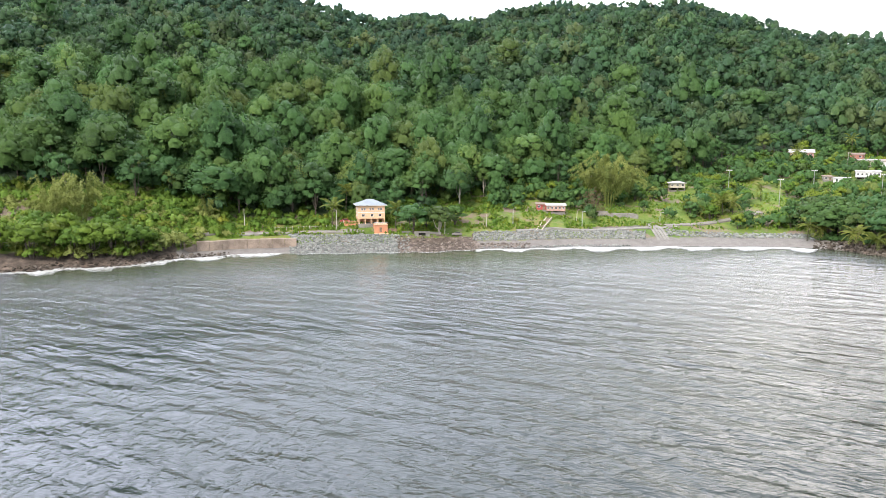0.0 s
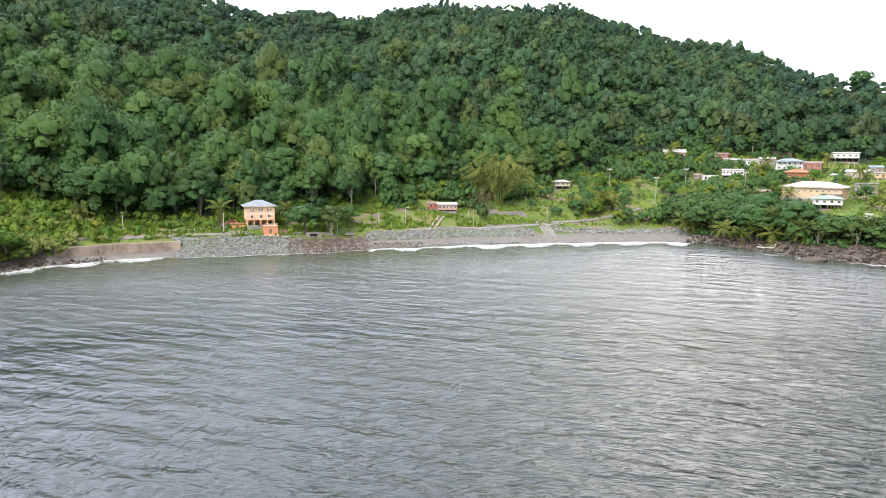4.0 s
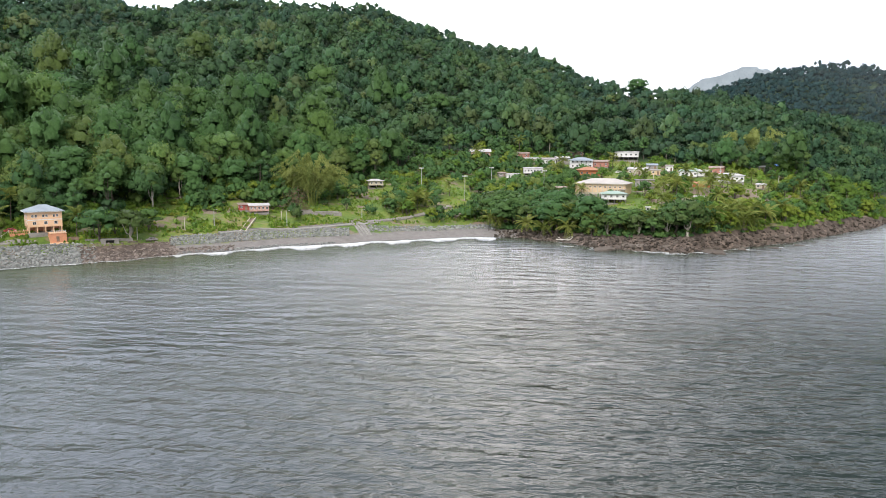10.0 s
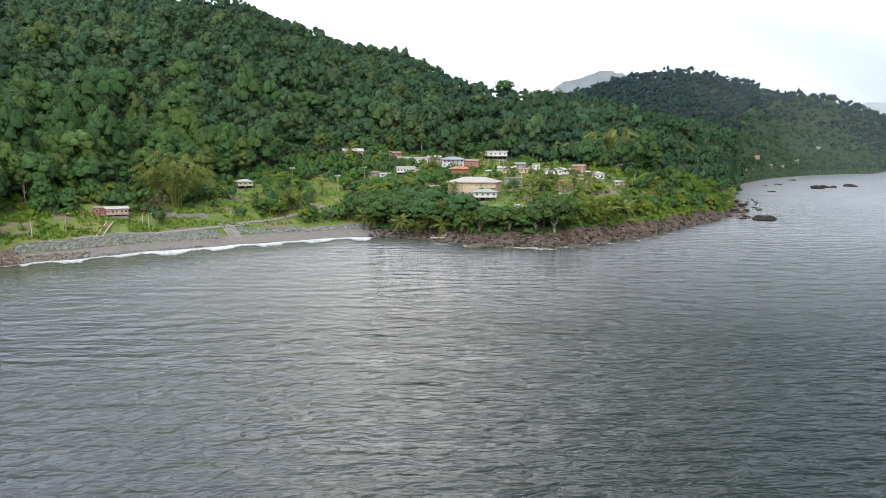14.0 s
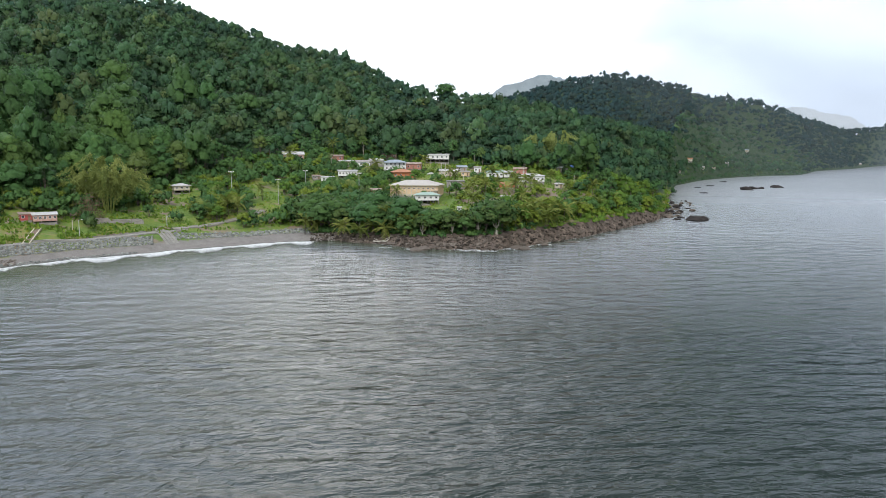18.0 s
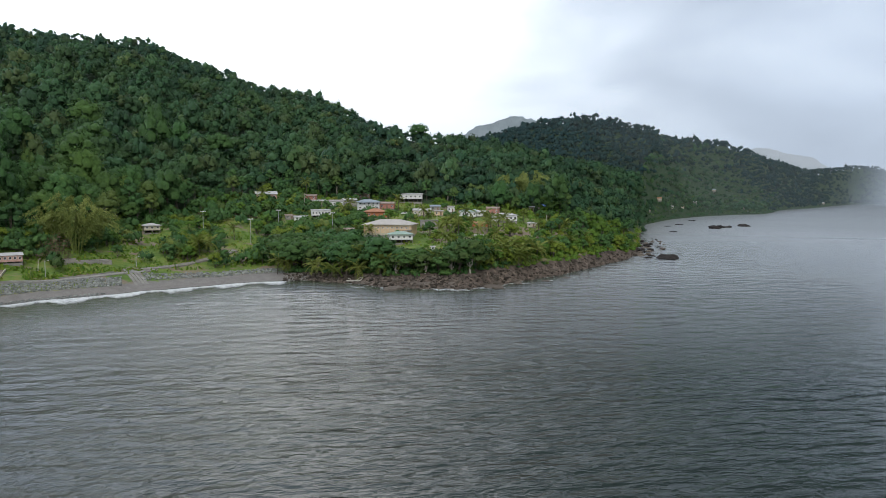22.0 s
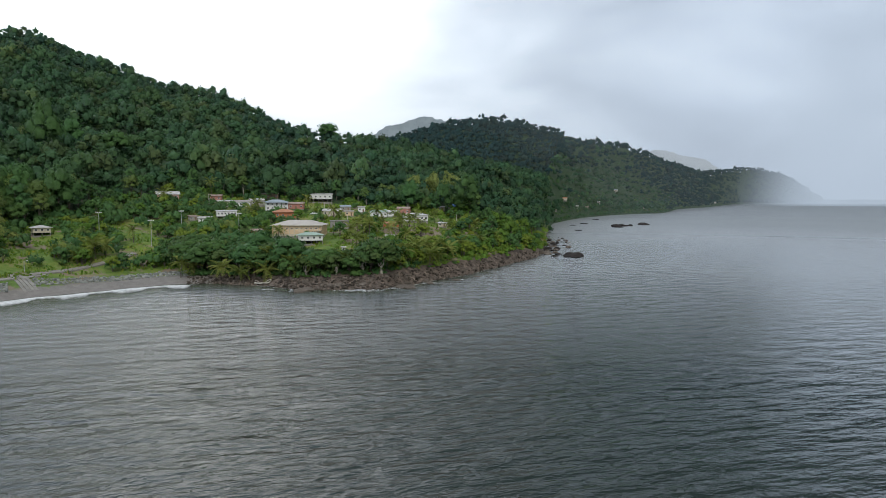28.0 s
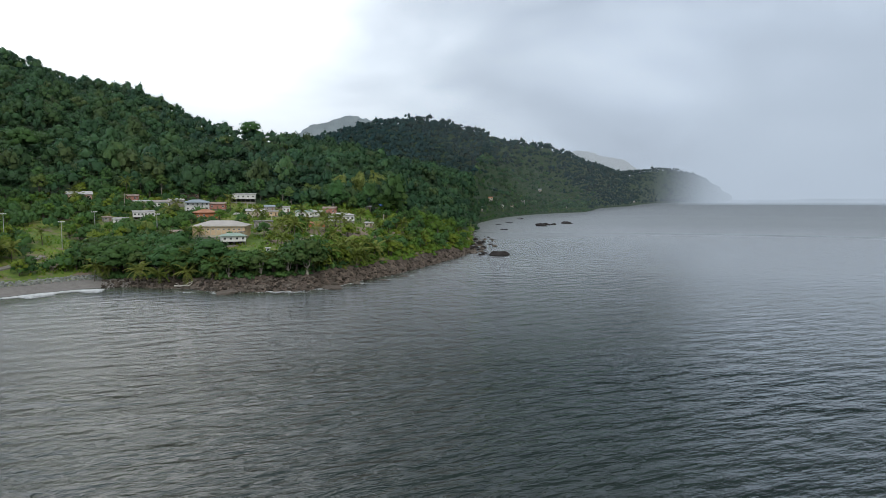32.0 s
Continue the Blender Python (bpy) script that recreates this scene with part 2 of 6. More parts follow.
    # sheltered water tinted green to stand for the hillside's reflection
    col = mix_col(node, math_node(node, "MULTIPLY", lee, 0.85), col, (0.056, 0.078, 0.024, 1))
    # pale colour by distance, painted in for the sky the rough sea reflects
    sea_sheen = node("ShaderNodeMapRange", {0: away, 1: 160.0, 2: 400.0, 3: 0.0, 4: 1.0}).outputs[0]
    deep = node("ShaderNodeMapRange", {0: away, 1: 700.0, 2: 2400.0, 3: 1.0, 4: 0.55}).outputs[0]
    # the pale sheen is weaker on bearings towards the open sea
    sheen_edge = node("ShaderNodeMapRange", {0: bearing, 1: radians(18), 2: radians(33), 3: 1.0, 4: 0.8}, interpolation_type="SMOOTHSTEP").outputs[0]
    deep = math_node(node, "MULTIPLY", deep, sheen_edge)
    sea_sheen = math_node(node, "MULTIPLY", math_node(node, "MULTIPLY", sea_sheen, deep), math_node(node, "SUBTRACT", 1.0, lee))
    col = mix_col(node, sea_sheen, col, (0.27, 0.29, 0.30, 1))
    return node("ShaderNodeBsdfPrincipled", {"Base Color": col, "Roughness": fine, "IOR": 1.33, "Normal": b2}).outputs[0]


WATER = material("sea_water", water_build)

CONCRETE = plain("stained_concrete", (0.27, 0.26, 0.235), 0.9, 0.4, 0.35)
EARTH_WALL = plain("stained_earth_wall", (0.31, 0.25, 0.20), 0.95, 0.5, 0.25)
ROAD = plain("worn_road", (0.25, 0.235, 0.21), 0.95, 0.3, 0.3)
PEACH = plain("peach_paint", (0.74, 0.49, 0.31), 0.7, 0.12)
TAN = plain("tan_paint", (0.62, 0.46, 0.30), 0.75, 0.15)
CORAL = plain("coral_paint", (0.60, 0.28, 0.16), 0.75, 0.15)
WHITE = plain("white_paint", (0.68, 0.68, 0.67), 0.6, 0.15)
CREAM = plain("cream_paint", (0.50, 0.45, 0.35), 0.75, 0.2)
GREY = plain("grey_render", (0.32, 0.295, 0.27), 0.85, 0.25)
RED = plain("red_paint", (0.42, 0.09, 0.08), 0.7, 0.25)
ROSE = plain("rose_paint", (0.52, 0.33, 0.27), 0.8, 0.3)
BRICK = plain("brick_red_paint", (0.42, 0.20, 0.155), 0.85, 0.3)
ORANGE = plain("orange_paint", (0.46, 0.17, 0.08), 0.8, 0.2)
TIN = plain("pale_tin_roof", (0.48, 0.47, 0.46), 0.9, 0.3, 0.4)
TIN_BLUE = plain("blue_grey_tin_roof", (0.27, 0.315, 0.35), 0.9, 0.18, 0.4)
TIN_BROWN = plain("rusty_tin_roof", (0.30, 0.23, 0.19), 0.7, 0.4, 0.5)
TIN_GREEN = plain("pale_green_tin_roof", (0.29, 0.38, 0.325), 0.9, 0.2, 0.4)
TIN_ORANGE = plain("orange_tin_roof", (0.40, 0.20, 0.12), 0.9, 0.2, 0.4)
TARP = plain("blue_tarpaulin", (0.10, 0.22, 0.50), 0.5, 0.2)
HALL_ROOF = plain("sand_grey_tin_roof", (0.41, 0.385, 0.35), 0.9, 0.15, 0.3)
WOOD = plain("weathered_wood", (0.24, 0.17, 0.12), 0.85, 0.35)
DRIFT = plain("bleached_wood", (0.55, 0.52, 0.46), 0.9, 0.3)
STEEL = plain("galvanised_steel", (0.50, 0.51, 0.52), 0.45, 0.2, 1.0, 0.6)
DARK = plain("painted_shade", (0.035, 0.033, 0.03), 0.9, 0.3)
RUBBER = plain("black_rubber", (0.02, 0.02, 0.02), 0.8, 0.2)


def glass_build(node):
    return principled(node, (0.03, 0.035, 0.04), 0.08)


GLASS = material("window_glass", glass_build)


def rock_material(name, dark, light, warm):
    def build(node):
        isl = node("ShaderNodeNewGeometry").outputs["Random Per Island"]
        obj = node("ShaderNodeObjectInfo").outputs["Random"]
        b, c = spots(node, 0.8, 5.0), spots(node, 5.0, 4.0)
        k = math_node(node, "ADD", math_node(node, "MULTIPLY", isl, 0.6), math_node(node, "MULTIPLY", b, 0.5))
        col = ramp(node, k, [(0.1, dark), (0.55, light), (0.95, warm)])
        col = mix_col(node, math_node(node, "MULTIPLY", obj, 0.3), col, (*dark, 1))
        z = node("ShaderNodeSeparateXYZ", {0: node("ShaderNodeNewGeometry").outputs["Position"]}).outputs[2]
        wet = node("ShaderNodeMapRange", {0: math_node(node, "ADD", z, b), 1: 1.1, 2: 0.6}).outputs[0]
        rough = math_node(node, "SUBTRACT", 0.9, math_node(node, "MULTIPLY", wet, 0.3))
        col = mix_col(node, math_node(node, "MULTIPLY", wet, 0.55), col, (*dark, 1))
        return principled(node, col, rough, c, 0.6, 0.15, **{"Specular IOR Level": 0.12})
    return material(name, build)


RIPRAP = rock_material("blue_grey_armour_stone", (0.10, 0.106, 0.10), (0.205, 0.216, 0.203), (0.31, 0.32, 0.295))
SHORE_ROCK = rock_material("brown_shore_rock", (0.022, 0.019, 0.016), (0.080, 0.067, 0.054), (0.20, 0.172, 0.145))
PALE_RUBBLE = rock_material("pale_brown_rubble", (0.06, 0.05, 0.043), (0.19, 0.16, 0.138), (0.36, 0.31, 0.27))
SEA_ROCK = rock_material("dark_sea_rock", (0.008, 0.008, 0.008), (0.022, 0.020, 0.019), (0.055, 0.048, 0.044))


def foam_build(node):
    lace = node("ShaderNodeTexVoronoi", {"Vector": place(node), "Scale": 0.55}).outputs["Distance"]
    n = math_node(node, "ADD", math_node(node, "MULTIPLY", spots(node, 0.9, 7.0, 0.72), 1.0), math_node(node, "MULTIPLY", spots(node, 0.12, 4.0), 0.5))
    n = math_node(node, "ADD", n, math_node(node, "MULTIPLY", lace, 0.16))
    edge = node("ShaderNodeAttribute", attribute_name="tint").outputs["Fac"]
    k = math_node(node, "MULTIPLY", node("ShaderNodeMapRange", {0: math_node(node, "ADD", n, edge), 1: 1.30, 2: 1.85}).outputs[0], 0.82)
    white = principled(node, (0.70, 0.72, 0.71), 0.8, n, 0.5, 0.3)
    clear = node("ShaderNodeBsdfTransparent").outputs[0]
    return node("ShaderNodeMixShader", {0: k, 1: clear, 2: white}).outputs[0]


FOAM = material("sea_foam", foam_build)


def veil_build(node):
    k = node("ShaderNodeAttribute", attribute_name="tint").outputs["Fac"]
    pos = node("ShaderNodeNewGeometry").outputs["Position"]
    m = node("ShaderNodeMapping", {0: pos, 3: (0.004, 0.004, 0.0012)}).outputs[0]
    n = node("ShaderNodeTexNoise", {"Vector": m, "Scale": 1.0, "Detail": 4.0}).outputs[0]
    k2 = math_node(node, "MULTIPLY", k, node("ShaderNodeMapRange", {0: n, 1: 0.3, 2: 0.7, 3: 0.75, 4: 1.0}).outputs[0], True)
    # mist emits its own brightness in place of scattered skylight
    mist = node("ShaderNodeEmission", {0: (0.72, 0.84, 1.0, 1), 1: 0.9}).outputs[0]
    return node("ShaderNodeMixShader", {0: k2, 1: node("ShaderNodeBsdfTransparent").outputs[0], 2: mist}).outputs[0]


VEIL = material("glowing_rain_mist", veil_build)


def haze_sheet_build(node):
    k = node("ShaderNodeAttribute", attribute_name="tint").outputs["Fac"]
    # pale see-through sheet that stands for haze
    haze_body = node("ShaderNodeMixShader", {0: 0.5, 1: node("ShaderNodeBsdfDiffuse", {0: (0.84, 0.92, 1.0, 1)}).outputs[0],
                                         2: node("ShaderNodeBsdfTranslucent", {0: (0.84, 0.92, 1.0, 1)}).outputs[0]}).outputs[0]
    return node("ShaderNodeMixShader", {0: k, 1: node("ShaderNodeBsdfTransparent").outputs[0], 2: haze_body}).outputs[0]


HAZE_SHEET = material("thin_haze_sheet", haze_sheet_build)


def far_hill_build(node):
    # self-lit backdrop; distance haze is mixed into the hill's colour
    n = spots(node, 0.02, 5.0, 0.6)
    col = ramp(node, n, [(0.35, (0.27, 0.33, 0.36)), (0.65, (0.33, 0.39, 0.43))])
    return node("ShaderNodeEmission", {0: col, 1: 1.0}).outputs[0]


HAZED_HILL = material("glowing_hazed_hills", far_hill_build)


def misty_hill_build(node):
    # self-lit and paler, with the rain's haze in the colour
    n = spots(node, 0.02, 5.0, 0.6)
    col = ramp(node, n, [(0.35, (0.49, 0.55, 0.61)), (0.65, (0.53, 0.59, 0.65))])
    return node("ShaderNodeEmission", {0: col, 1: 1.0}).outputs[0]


RAIN_HAZED_HILL = material("glowing_rain_hazed_hills", misty_hill_build)

# ---------------------------------------------------------------- the lie of the land
# heading from the bay's middle (degrees), distance of the water's edge (metres)
SHORE = [(-116, 5600), (-111, 2600), (-103, 700), (-92, 360), (-80, 290), (-70, 272), (-64, 274), (-57, 289), (-52, 286), (-46, 284), (-43, 285),
         (-39, 290), (-35, 298), (-30, 306), (-25.5, 315), (-21, 323), (-17, 333), (-14, 338), (-10.7, 339), (-7, 323), (-4, 305), (-0.7, 302),
         (2.9, 299), (6, 321), (10, 353), (12.8, 401), (15.4, 455), (16.1, 500), (16.6, 990), (17.3, 1070), (18.6, 1230), (19.9, 1340), (21.3, 1450), (23.4, 1570),
         (25.1, 1630), (25.8, 1830), (26.2, 2080), (28.5, 2500), (30.9, 3600), (35.2, 3900), (36.2, 5600), (60, 5600)]
# top of the bank: heading, metres behind the edge, height
BANK = [(-116, 20, 3), (-80, 12, 4), (-60, 12, 4.6), (-54, 13, 5.2), (-50, 15, 5.6), (-40, 16, 5.2), (-30, 17, 5.6), (-22, 18, 5.0), (-17, 24, 4.6), (-12, 20, 4.2),
        (-8, 16, 5), (0, 15, 6.5), (8, 16, 8), (14, 14, 7), (16.1, 12, 3), (17.5, 30, 6), (26, 40, 8), (36, 60, 8), (60, 60, 8)]
# foot of the wooded hills: heading, distance, height
FOOT = [(-116, 5650, 8), (-92, 420, 12), (-75, 350, 25), (-68, 346, 25), (-62, 342, 22), (-57.5, 330, 12), (-52, 327, 10), (-44, 330, 10.5), (-38, 352, 17), (-32, 378, 21), (-27, 400, 20), (-22, 440, 24), (-16, 480, 36),
        (-12, 500, 41), (-7, 505, 37), (0, 500, 33), (6, 470, 29), (10, 470, 25), (13, 500, 20), (16.1, 560, 8), (17.5, 1150, 10), (22, 1570, 14), (25.8, 1920, 14),
        (28.5, 2700, 14), (36, 4000, 10), (60, 5700, 5)]
# crest of the near hills: heading, distance, slope of the line of sight to the treetops
CREST = [(-116, 5700, 0.0), (-100, 900, 0.16), (-85, 680, 0.23), (-75, 720, 0.205), (-62, 730, 0.208), (-53, 730, 0.214), (-48.6, 740, 0.198), (-45.2, 760, 0.183), (-41.8, 800, 0.192), (-37.5, 860, 0.182),
         (-34.7, 880, 0.199), (-31.6, 900, 0.204), (-27.7, 920, 0.200), (-21.7, 930, 0.200), (-17.6, 930, 0.172), (-13.6, 920, 0.150), (-9, 880, 0.137), (-5.4, 800, 0.108), (-4.2, 700, 0.099),
         (-1, 680, 0.088), (2.1, 670, 0.085), (5, 660, 0.076), (8.7, 650, 0.060), (12, 760, 0.046), (14, 870, 0.039), (16.1, 950, 0.030), (17.5, 1500, 0.078), (20.9, 1750, 0.074), (24, 2050, 0.057), (25.1, 2200, 0.049),
         (27.7, 3000, 0.032), (29.3, 3150, 0.033), (31, 3750, 0.037), (33.4, 4000, 0.029), (34.9, 4050, 0.012), (36, 4200, 0.0), (60, 5750, 0.0)]
# the higher hill behind the headland: heading, distance, slope of the line of sight
REAR = [(-116, 5900, 0.0), (-20, 2000, 0.05), (0, 1500, 0.06), (4.3, 1500, 0.083), (8, 1500, 0.100), (11.8, 1550, 0.108), (14.4, 1600, 0.100), (16.5, 1650, 0.092), (18, 1700, 0.085), (20.9, 1850, 0.068), (24, 2150, 0.05), (27, 3100, 0.02),
        (36, 4300, -0.01), (60, 5800, -0.01)]
TREE_TOP = 9.5


def lift(table, k, az, soft=0.0):
    xs, ys = [r[0] for r in table], [r[k] for r in table]
    if not soft:
        return np.interp(az, xs, ys)
    return sum(np.interp(np.asarray(az) + o, xs, ys) for o in (-soft, -soft / 2, 0, soft / 2, soft)) / 5


def waves2(x, y, size, seed=0.0):
    """Smooth, cheap ups and downs between -1 and 1."""
    u, v = np.asarray(x) / size, np.asarray(y) / size
    return (np.sin(2.1 * u + 1.3 * np.sin(1.7 * v + seed)) + np.sin(2.7 * v - 1.1 * np.sin(1.9 * u + 2 * seed) + seed)
            + 0.6 * np.sin(4.3 * u - 3.7 * v + 3 * seed) + 0.4 * np.sin(7.9 * u + 6.1 * v + seed)) / 3.0


def shore_at(az):
    r = lift(SHORE, 1, az)
    return r + np.where(r < 700, 1.1 * np.sin(np.asarray(az) * 0.8) + 0.5 * np.sin(np.asarray(az) * 1.9 + 1), 0)


def land(az, r):
    """Height of the ground at a heading and a distance."""
    az, r = np.broadcast_arrays(np.asarray(az, float), np.asarray(r, float))
    r0 = shore_at(az)
    rb, zb = r0 + lift(BANK, 1, az, 0.6), lift(BANK, 2, az, 0.6)
    rf, zf = np.maximum(lift(FOOT, 1, az, 0.8), rb + 6), lift(FOOT, 2, az, 0.8)
    rc = np.maximum(lift(CREST, 1, az, 0.5), rf + 60)
    zc = EYE + rc * lift(CREST, 2, az, 0.4) - TREE_TOP
    rr = np.maximum(lift(REAR, 1, az, 0.5), rc + 250)
    zr = EYE + rr * lift(REAR, 2, az, 0.4) - 6.5
    rv, zv = (rc + rr) / 2, np.minimum(zc, zr) - 30
    rs = [r0 - 150, r0 - 20, r0, rb, rf, rc, rv, rr, rr + 900, np.full_like(r0, 9000.0)]
    zs = [-12 + 0 * r0, -2.5 + 0 * r0, 0 * r0, zb, zf, zc, zv, zr, 10 + 0 * r0, 5 + 0 * r0]
    z = np.where(r <= rs[0], -12.0, 5.0)
    for i in range(len(rs) - 1):
        t = (r - rs[i]) / np.maximum(rs[i + 1] - rs[i], 0.01)
        s = t * t * (3 - 2 * t) if i == 5 else t
        z = np.where((t >= 0) & (t < 1), zs[i] + (zs[i + 1] - zs[i]) * s, z)
    x, y = r * np.sin(np.radians(az)), r * np.cos(np.radians(az))
    # the beach below the retaining wall lies low
    cut = np.clip(np.minimum(az + 60.6, -51.5 - az) / 0.5, 0, 1) * ((r > r0) & (r < r0 + 10.2))
    z = z - cut * np.maximum(z - 1.5 * (r - r0) / 10, 0)
    hill = np.clip((r - rf) / 60, 0, 1) * np.clip((rc - r) / 90, 0, 1)
    z = z + hill * (8 * waves2(x, y, 60, 0.7) + 4 * waves2(x, y, 23, 2.1))
    spur = np.clip((az - 15.5) / 2, 0, 1) * np.clip((r - rf) / 140, 0, 1) * np.clip((np.maximum(rr, rc) - r) / 160, 0, 1)
    z = z + spur * np.clip((25.5 - az) / 4, 0.15, 1) * (10 * waves2(x, y, 120, 1.9) + 5 * waves2(x, y, 47, 0.4))
    # the peach house stands on a low terrace
    z = z + 2.0 * np.clip(np.minimum(az + 48.6, -44.6 - az) / 0.5, 0, 1) * np.clip(np.minimum(r - 304.5, 330 - r) / 3.0, 0, 1)
    flat = np.clip((r - rb) / 15, 0, 1) * np.clip((rf - r) / 15, 0, 1)
    return z + flat * 0.6 * waves2(x, y, 17, 1.1)


def xyz(az, r, dz=0.0):
    a = math.radians(az)
    return Vector((r * math.sin(a), r * math.cos(a), float(land(az, r)) + dz))


def mesh_object(name, verts, faces, mat, smooth=False, parent=None, tint=None, points=False, normals=None):
    """A mesh from arrays; faces all of one size."""
    verts, faces = np.asarray(verts, np.float32), np.asarray(faces, np.int32)
    me = bpy.data.meshes.new(name)
    n, k = faces.shape
    me.vertices.add(len(verts))
    me.vertices.foreach_set("co", verts.ravel())
    me.loops.add(n * k)
    me.loops.foreach_set("vertex_index", faces.ravel())
    me.polygons.add(n)
    me.polygons.foreach_set("loop_start", np.arange(0, n * k, k, dtype=np.int32))
    me.polygons.foreach_set("use_smooth", np.full(n, smooth or normals is not None))
    me.update(calc_edges=True)
    if tint is not None:
        at = me.attributes.new("tint", "FLOAT", "POINT" if points else "FACE")
        at.data.foreach_set("value", np.asarray(tint, np.float32))
    if normals is not None:
        at = me.attributes.new("custom_normal", "FLOAT_VECTOR", "POINT")
        at.data.foreach_set("vector", np.asarray(normals, np.float32).ravel())
    me.materials.append(mat)
    ob = new(name, me)
    ob.parent = parent
    return ob


def grid_faces(rows, cols):
    i = np.arange(rows - 1)[:, None] * cols + np.arange(cols - 1)[None, :]
    return np.stack([i, i + 1, i + cols + 1, i + cols], -1).reshape(-1, 4)


def build_ground():
    az = np.concatenate([np.arange(-116, -72, 1.0), np.arange(-72, 37, 0.25), np.arange(37, 60.1, 2.0)])
    f = np.concatenate([np.linspace(-150, -8, 5), np.linspace(0, 30, 14), np.linspace(33, 220, 48), np.geomspace(226, 5400, 190)])
    rows = []
    for a in az:
        r = np.maximum(float(shore_at(a)) + f, 60.0)
        far = np.clip((f - 220) / 450, 0, 1)
        r = r + far * (max(1000.0, float(shore_at(a))) - float(shore_at(a)))
        r = np.minimum(r, 5600 + f * 0.01)
        rows.append(np.stack([r * np.sin(np.radians(a)), r * np.cos(np.radians(a)), land(a, r)], -1))
    v = np.concatenate(rows)
    ob = mesh_object("ground", v, grid_faces(len(az), len(f))[:, ::-1], GROUND, True)
    wa = np.concatenate([np.full(len(f), a) for a in az])
    wr = np.hypot(v[:, 0], v[:, 1])
    at = ob.data.attributes.new("wood", "FLOAT", "POINT")
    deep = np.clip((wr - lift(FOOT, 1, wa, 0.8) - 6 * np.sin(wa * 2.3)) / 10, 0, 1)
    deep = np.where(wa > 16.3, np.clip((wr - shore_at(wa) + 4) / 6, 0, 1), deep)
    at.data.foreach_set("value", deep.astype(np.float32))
    crag = (np.clip((wa + 11.0) / 1.5, 0, 1) + np.clip((-60.5 - wa) / 0.8, 0, 1)) * (wa < 16.5) * np.clip((shore_at(wa) + 17 - wr) / 6, 0, 1)
    crag = np.maximum(crag, np.clip(np.minimum(wa + 44.0, -37.0 - wa) / 0.4, 0, 1) * np.clip((shore_at(wa) + 15 - wr) / 4, 0, 1) * 0.9)
    at = ob.data.attributes.new("stony", "FLOAT", "POINT")
    at.data.foreach_set("value", crag.astype(np.float32))
    dug = np.clip(np.minimum(wa - 2.6, 8.2 - wa) / 0.8, 0, 1) * np.clip(np.minimum(wr - 394, 432 - wr) / 8, 0, 1)
    at = ob.data.attributes.new("dug", "FLOAT", "POINT")
    at.data.foreach_set("value", dug.astype(np.float32))
    return tagged(ob, "green hilly coast with grass, bare soil and grey sand", "ground", kind="structure")


def build_sea():
    r = np.concatenate([[0.01], np.arange(20, 520, 12.0), np.geomspace(530, 5600, 30)])
    deg = np.arange(0, 361, 1.0)
    a = np.radians(deg)
    v = np.stack([r[:, None] * np.sin(a), r[:, None] * np.cos(a), 0 * r[:, None] * a], -1).reshape(-1, 3)
    ob = mesh_object("water", v, grid_faces(len(r), len(a))[:, ::-1], WATER, True)
    # how far the land shelters the water from the wind
    az = np.where(deg > 180, deg - 360, deg)
    lee = np.clip(1 - (shore_at(np.clip(az, -115, 59))[None, :] - r[:, None]) / np.interp(az, (-72, -50, -35, -22, -10, 3, 12), (36, 54, 74, 54, 26, 20, 16))[None, :], 0, 1) * (np.abs(az + 24) < 48)[None, :] * np.clip((19 - az) / 8, 0, 1)[None, :]
    at = ob.data.attributes.new("lee", "FLOAT", "POINT")
    at.data.foreach_set("value", lee.astype(np.float32).ravel())
    return tagged(ob, "dark grey-green sea with small wind ripples", "water", kind="structure")


ground = build_ground()
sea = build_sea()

# ---------------------------------------------------------------- woods


def ico(level=0):
    bm = bmesh.new()
    bmesh.ops.create_icosphere(bm, subdivisions=level + 1, radius=1)
    v = np.array([x.co[:] for x in bm.verts])
    f = np.array([[w.index for w in p.verts] for p in bm.faces])
    bm.free()
    return v, f


ICO0, ICO1 = ico(0), ico(1)


def lobe_body(rng):
    """A lumpy, closed body of quads round (0, 0, 0)."""
    t = np.arange(6) * np.pi / 3
    rows = []
    for e in np.radians((20, 74, 132)):
        r = rng.uniform(0.78, 1.08, 6)[:, None]
        rows.append(np.stack([np.sin(e) * np.cos(t), np.sin(e) * np.sin(t), np.full(6, np.cos(e))], -1) * r)
    f = [(i * 6 + (j + 1) % 6, i * 6 + j, (i + 1) * 6 + j, (i + 1) * 6 + (j + 1) % 6) for i in range(2) for j in range(6)]
    f += [(0, 1, 2, 5), (5, 2, 3, 4), (14, 13, 12, 17), (15, 14, 17, 16)]
    return np.concatenate(rows), np.array(f)


